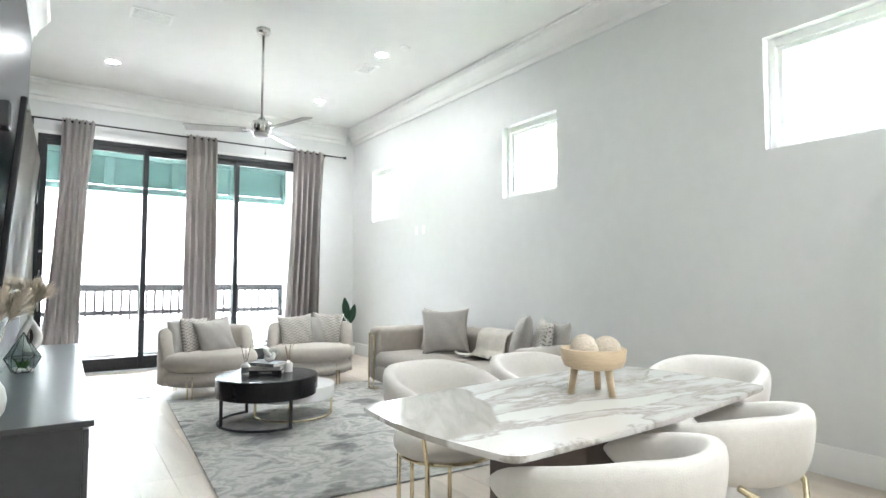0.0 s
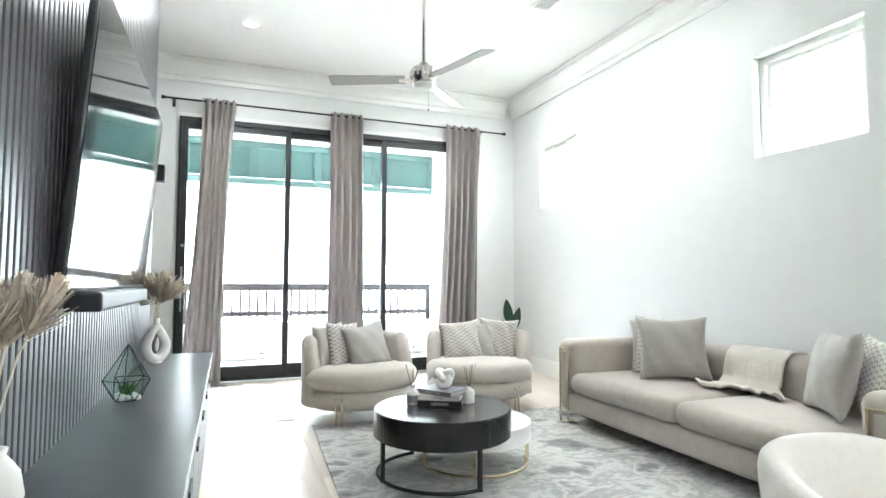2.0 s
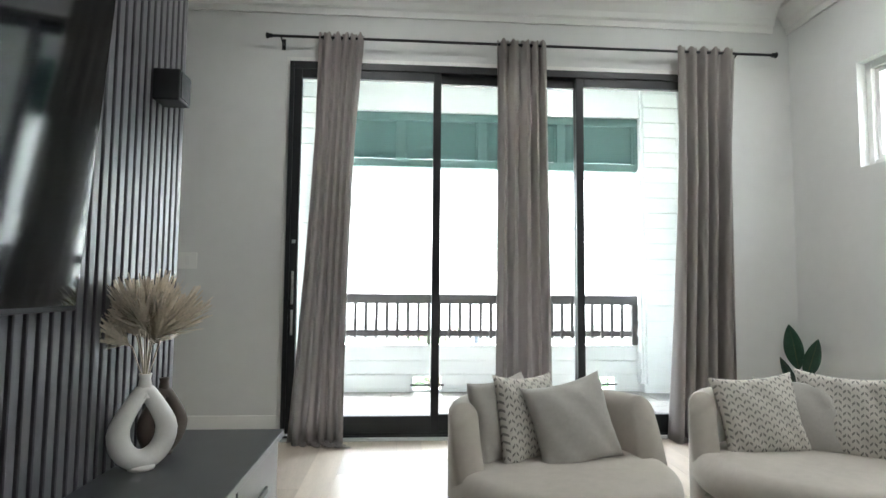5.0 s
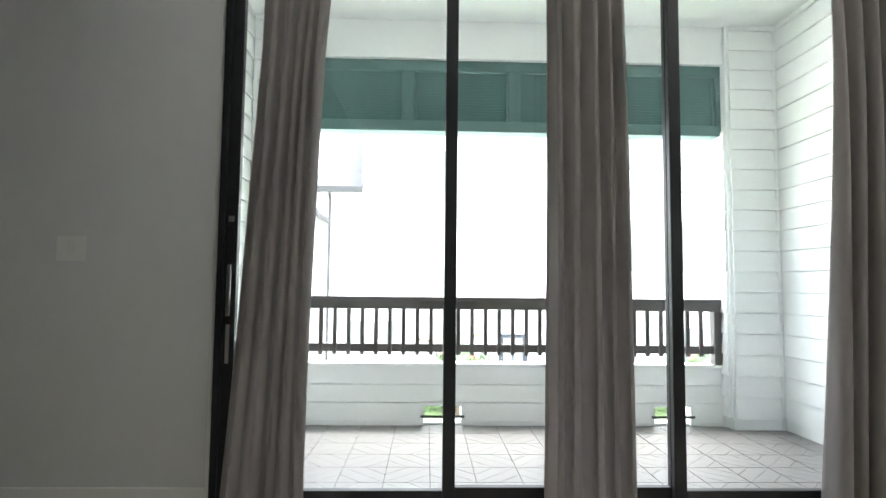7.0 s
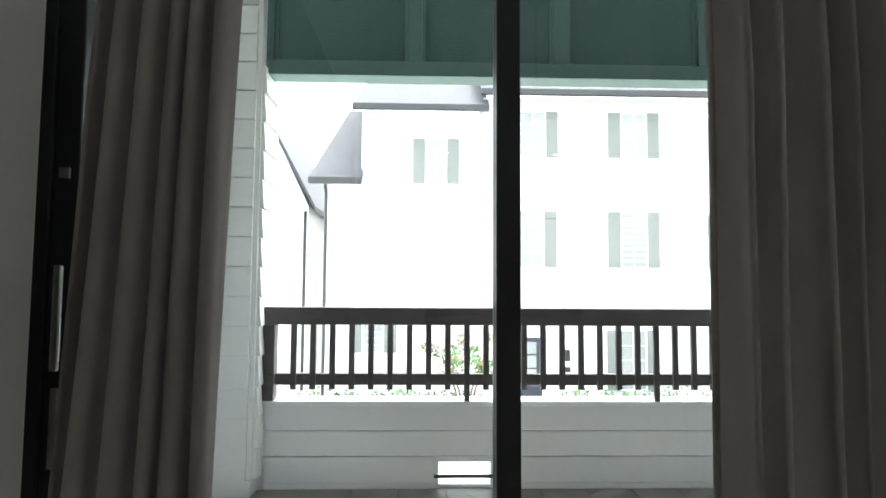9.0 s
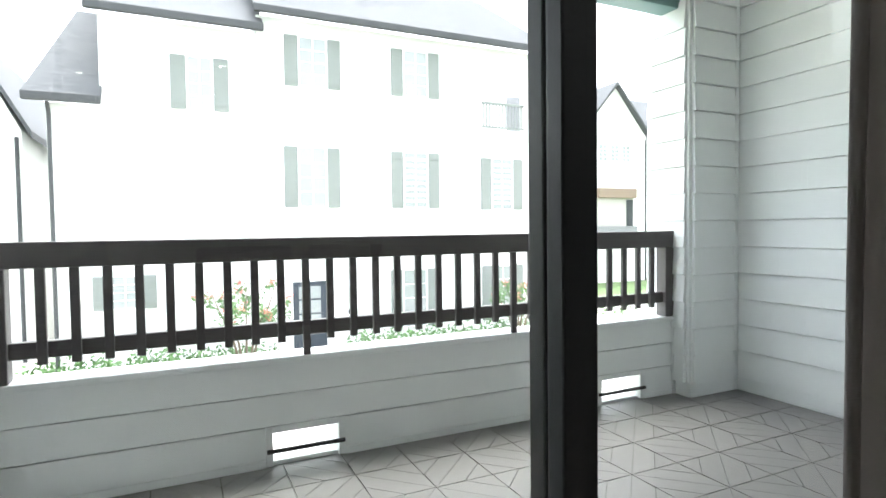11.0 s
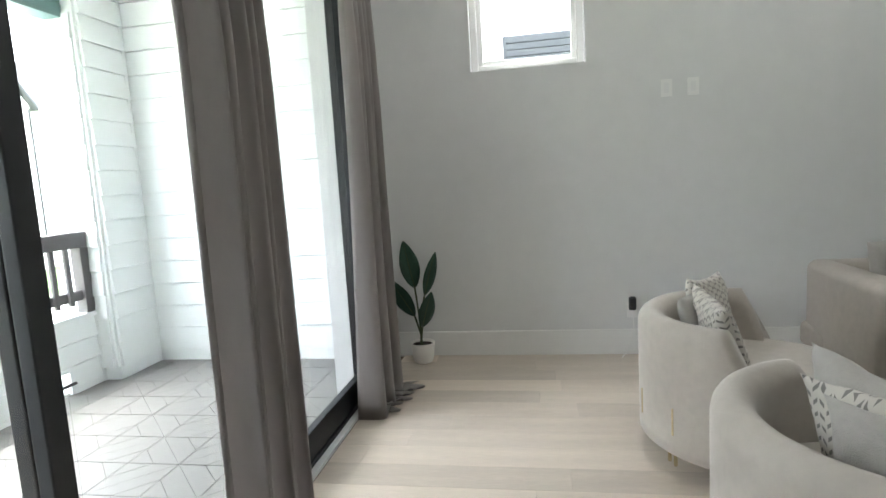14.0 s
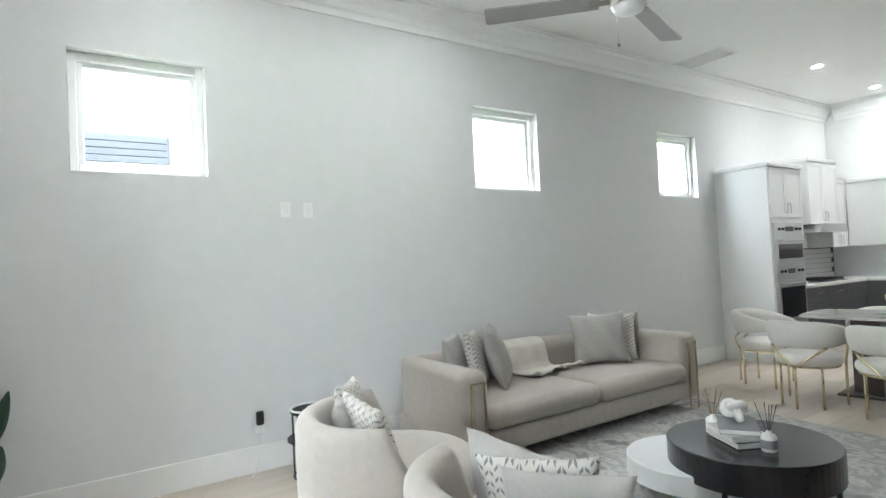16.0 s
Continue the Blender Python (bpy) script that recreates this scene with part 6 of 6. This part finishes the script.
for i in range(2):
    for j in range(3):
        part("pane", B((3.27 + i * 0.33, HY - 0.038, -1.55 + j * 0.40), (3.55 + i * 0.33, HY - 0.031, -1.20 + j * 0.40)), M_PANE, dr)
part("door_casing", B((3.0, HY - 0.05, -0.27), (4.17, HY + 0.02, -0.15), 0.01), M_TRIM, dr)
part("door_step", B((2.85, HY - 0.6, GZ), (4.3, HY - 0.051, GZ + 0.16), 0.01), M_CONC, house)
ln = part("wall_lantern", B((4.72, HY - 0.16, -0.95), (4.86, HY, -0.62), 0.02), M_BLACK, house, "black wall lantern")
part("house_number", B((4.68, HY - 0.02, -1.28), (4.9, HY, -1.14), 0.004), M_BLACK, house)

# neighbouring gabled houses
def gable_house(at, turn, w, d, h, ridge, label, wins):
    g = thing("gabled_house", label, "house", "neighbour houses", at=(at[0], at[1], GZ), turn=turn)
    part("wall", prism(bmesh.new(), [(-w / 2, 0), (w / 2, 0), (w / 2, h), (0, ridge), (-w / 2, h)], 0, d, "y"), M_HOUSE, g)
    for s in (-1, 1):
        bm = prism(bmesh.new(), [(s * (w / 2 + 0.3), h - 0.25), (s * (w / 2 + 0.3), h - 0.05), (0, ridge + 0.22), (0, ridge + 0.02)], -0.35, d + 0.3, "y")
        part("roof", bm, M_ROOF, g, "steep grey shingle roof")
    part("downpipe", tube(bmesh.new(), [(w / 2 - 0.1, -0.06, 0), (w / 2 - 0.1, -0.06, h - 0.2)], 0.05, 8), M_GUTTER, g)
    for x, z, ww in wins:
        gable_window(g, x, z, ww, 1.0, 0, False)
    return g


gable_house((-4.85, 27.0), 0, 2.6, 9, 6.4, 9.1, "white gabled house with steep grey roof", ())
g2 = gable_house((25.5, 36.0), 0, 5.4, 9, 9.4, 12.5, "white gabled house with cedar trimmed balconies and grey roofs", ((-0.95, 7.75, 0.62), (0.0, 7.75, 0.62), (0.95, 7.75, 0.62)))
part("wing_wall", B((-7.5, 0.6, 0), (-2.72, 9, 8.6)), M_HOUSE, g2)
part("wing_wall", B((2.72, 0.6, 0), (9.5, 9, 9.4)), M_HOUSE, g2)
roof_slab(g2, -7.8, -0.2, 0.3, 8.7, 4.2, 12.3, hip0=2.2)
roof_slab(g2, 0.2, 9.8, 0.3, 9.5, 4.0, 12.9)
part("wing_downpipe", tube(bmesh.new(), [(-3.0, 0.5, 0), (-3.0, 0.5, 8.4)], 0.05, 8), M_GUTTER, g2)
# no real recess: a flat concrete-grey sheet on the wall paints its shade
part("recess_shade_sheet", B((-1.45, -0.03, 2.7), (1.55, -0.001, 5.45)), M_CONC, g2, "flat grey sheet painting the shade of a balcony recess")
part("balcony_door", B((0.95, -0.05, 2.9), (1.5, -0.031, 5.3), 0.01), M_GREYSIDE, g2)
part("cedar_beam", B((-1.5, -0.3, 5.4), (1.6, -0.031, 6.0), 0.01), M_CEDAR, g2, "warm cedar beam")
part("balcony_rail", B((-1.8, -0.35, 2.7), (1.6, -0.29, 3.6), 0.01), M_BOOKG, g2, "grey balcony rail")
part("side_window", B((-3.15, 0.56, 2.9), (-2.75, 0.599, 5.5), 0.01), M_GREYSIDE, g2)
part("side_beam", B((-3.2, 0.5, 5.5), (-2.74, 0.599, 6.1), 0.01), M_CEDAR, g2)

# house beside the east windows
side = thing("side_house", "white sided neighbour house with grey louvred shutters", "house", at=(7.5, 0, 0))
part("wall", B((0.0, -8, GZ), (0.25, 13.4, 6.2)), M_HOUSE, side)
for a, b, z0, z1 in ((7.13, 8.10, 2.0, 3.18), (11.6, 12.75, 2.5, 4.3)):
    lv = part("louvred_shutter", B((-0.03, a, z0), (-0.001, b, z1), 0.005), M_GREYSIDE, side, "blue grey louvred shutter")
    z = z0 + 0.06
    while z < z1 - 0.08:
        part("slat", B((-0.062, a + 0.04, z), (-0.031, b - 0.04, z + 0.078), 0.006), M_GREYSIDE, lv)
        z += 0.085


# ---- plants outdoors ----
def foliage(bm, c, r, n, rnd_, size):
    for _ in range(n):
        o = Vector((rnd_.gauss(0, 1), rnd_.gauss(0, 1), rnd_.gauss(0, 0.8)))
        o = o.normalized() * (rnd_.random() ** 0.45)
        p = Vector(c) + Vector((o.x * r[0], o.y * r[1], o.z * r[2]))
        a = Vector((rnd_.gauss(0, 1), rnd_.gauss(0, 1), rnd_.gauss(0, 1))).normalized()
        b = a.orthogonal().normalized()
        s = size * (0.6 + 0.8 * rnd_.random())
        bm.faces.new([bm.verts.new(p + a * s), bm.verts.new(p + b * s * 0.5), bm.verts.new(p - a * s), bm.verts.new(p - b * s * 0.5)])


rnd = random.Random(9)
for x0, x1 in ((-2.6, 2.4), (4.6, 10.9)):
    bm = bmesh.new()
    x = x0
    while x < x1:
        foliage(bm, (x, 22.6 + rnd.uniform(-0.2, 0.2), GZ + 0.42), (0.38, 0.42, 0.42 + 0.12 * rnd.random()), 150, rnd, 0.06)
        x += 0.32
    h = part("hedge", bm, M_HEDGE)
    tagged(h, "low clipped green hedge along the house front", "hedge", "", "stuff")


def tree(at, h, seed, label):
    t = thing("flowering_tree", label, "tree", "flowering trees", at=(at[0], at[1], GZ))
    r = random.Random(seed)
    bm, fl = bmesh.new(), bmesh.new()
    for k in range(5):
        a = k * 1.26 + r.random()
        sx = 0.45 + 0.35 * r.random()
        top = (math.cos(a) * sx, math.sin(a) * sx, h * (0.72 + 0.28 * r.random()))
        part("limb", tube(bmesh.new(), [(0.03 * math.cos(a), 0.03 * math.sin(a), 0.0), (top[0] * 0.35, top[1] * 0.35, h * 0.4), top], 0.03, 7, radii=[0.04, 0.026, 0.008]), M_BARK, t)
        for q in range(5):
            c = (top[0] * (0.6 + 0.6 * r.random()) + r.uniform(-0.2, 0.2), top[1] * (0.6 + 0.6 * r.random()) + r.uniform(-0.2, 0.2), top[2] * (0.62 + 0.42 * r.random()))
            foliage(bm, c, (0.22, 0.22, 0.2), 45, r, 0.05)
            if q % 2 == 0:
                foliage(fl, (c[0] * 1.1, c[1] * 1.1, c[2] + 0.12), (0.13, 0.13, 0.13), 34, r, 0.032)
    part("crown", bm, M_HEDGE, t)
    part("blossom", fl, M_BLOOM, t, "pink red blossom")


tree((1.65, 21.9), 2.5, 1, "slender crape myrtle with pink red blossom before the house")
tree((9.2, 22.0), 2.3, 2, "slender crape myrtle with pink red blossom by the wall")
bm = bmesh.new()
for k in range(60):
    foliage(bm, (rnd.uniform(11.5, 30), rnd.uniform(22, 46), GZ + 0.3), (0.7, 0.7, 0.45), 60, rnd, 0.09)
tagged(part("shrubs", bm, M_HEDGE), "green shrubs along the lane", "shrub", "", "stuff")
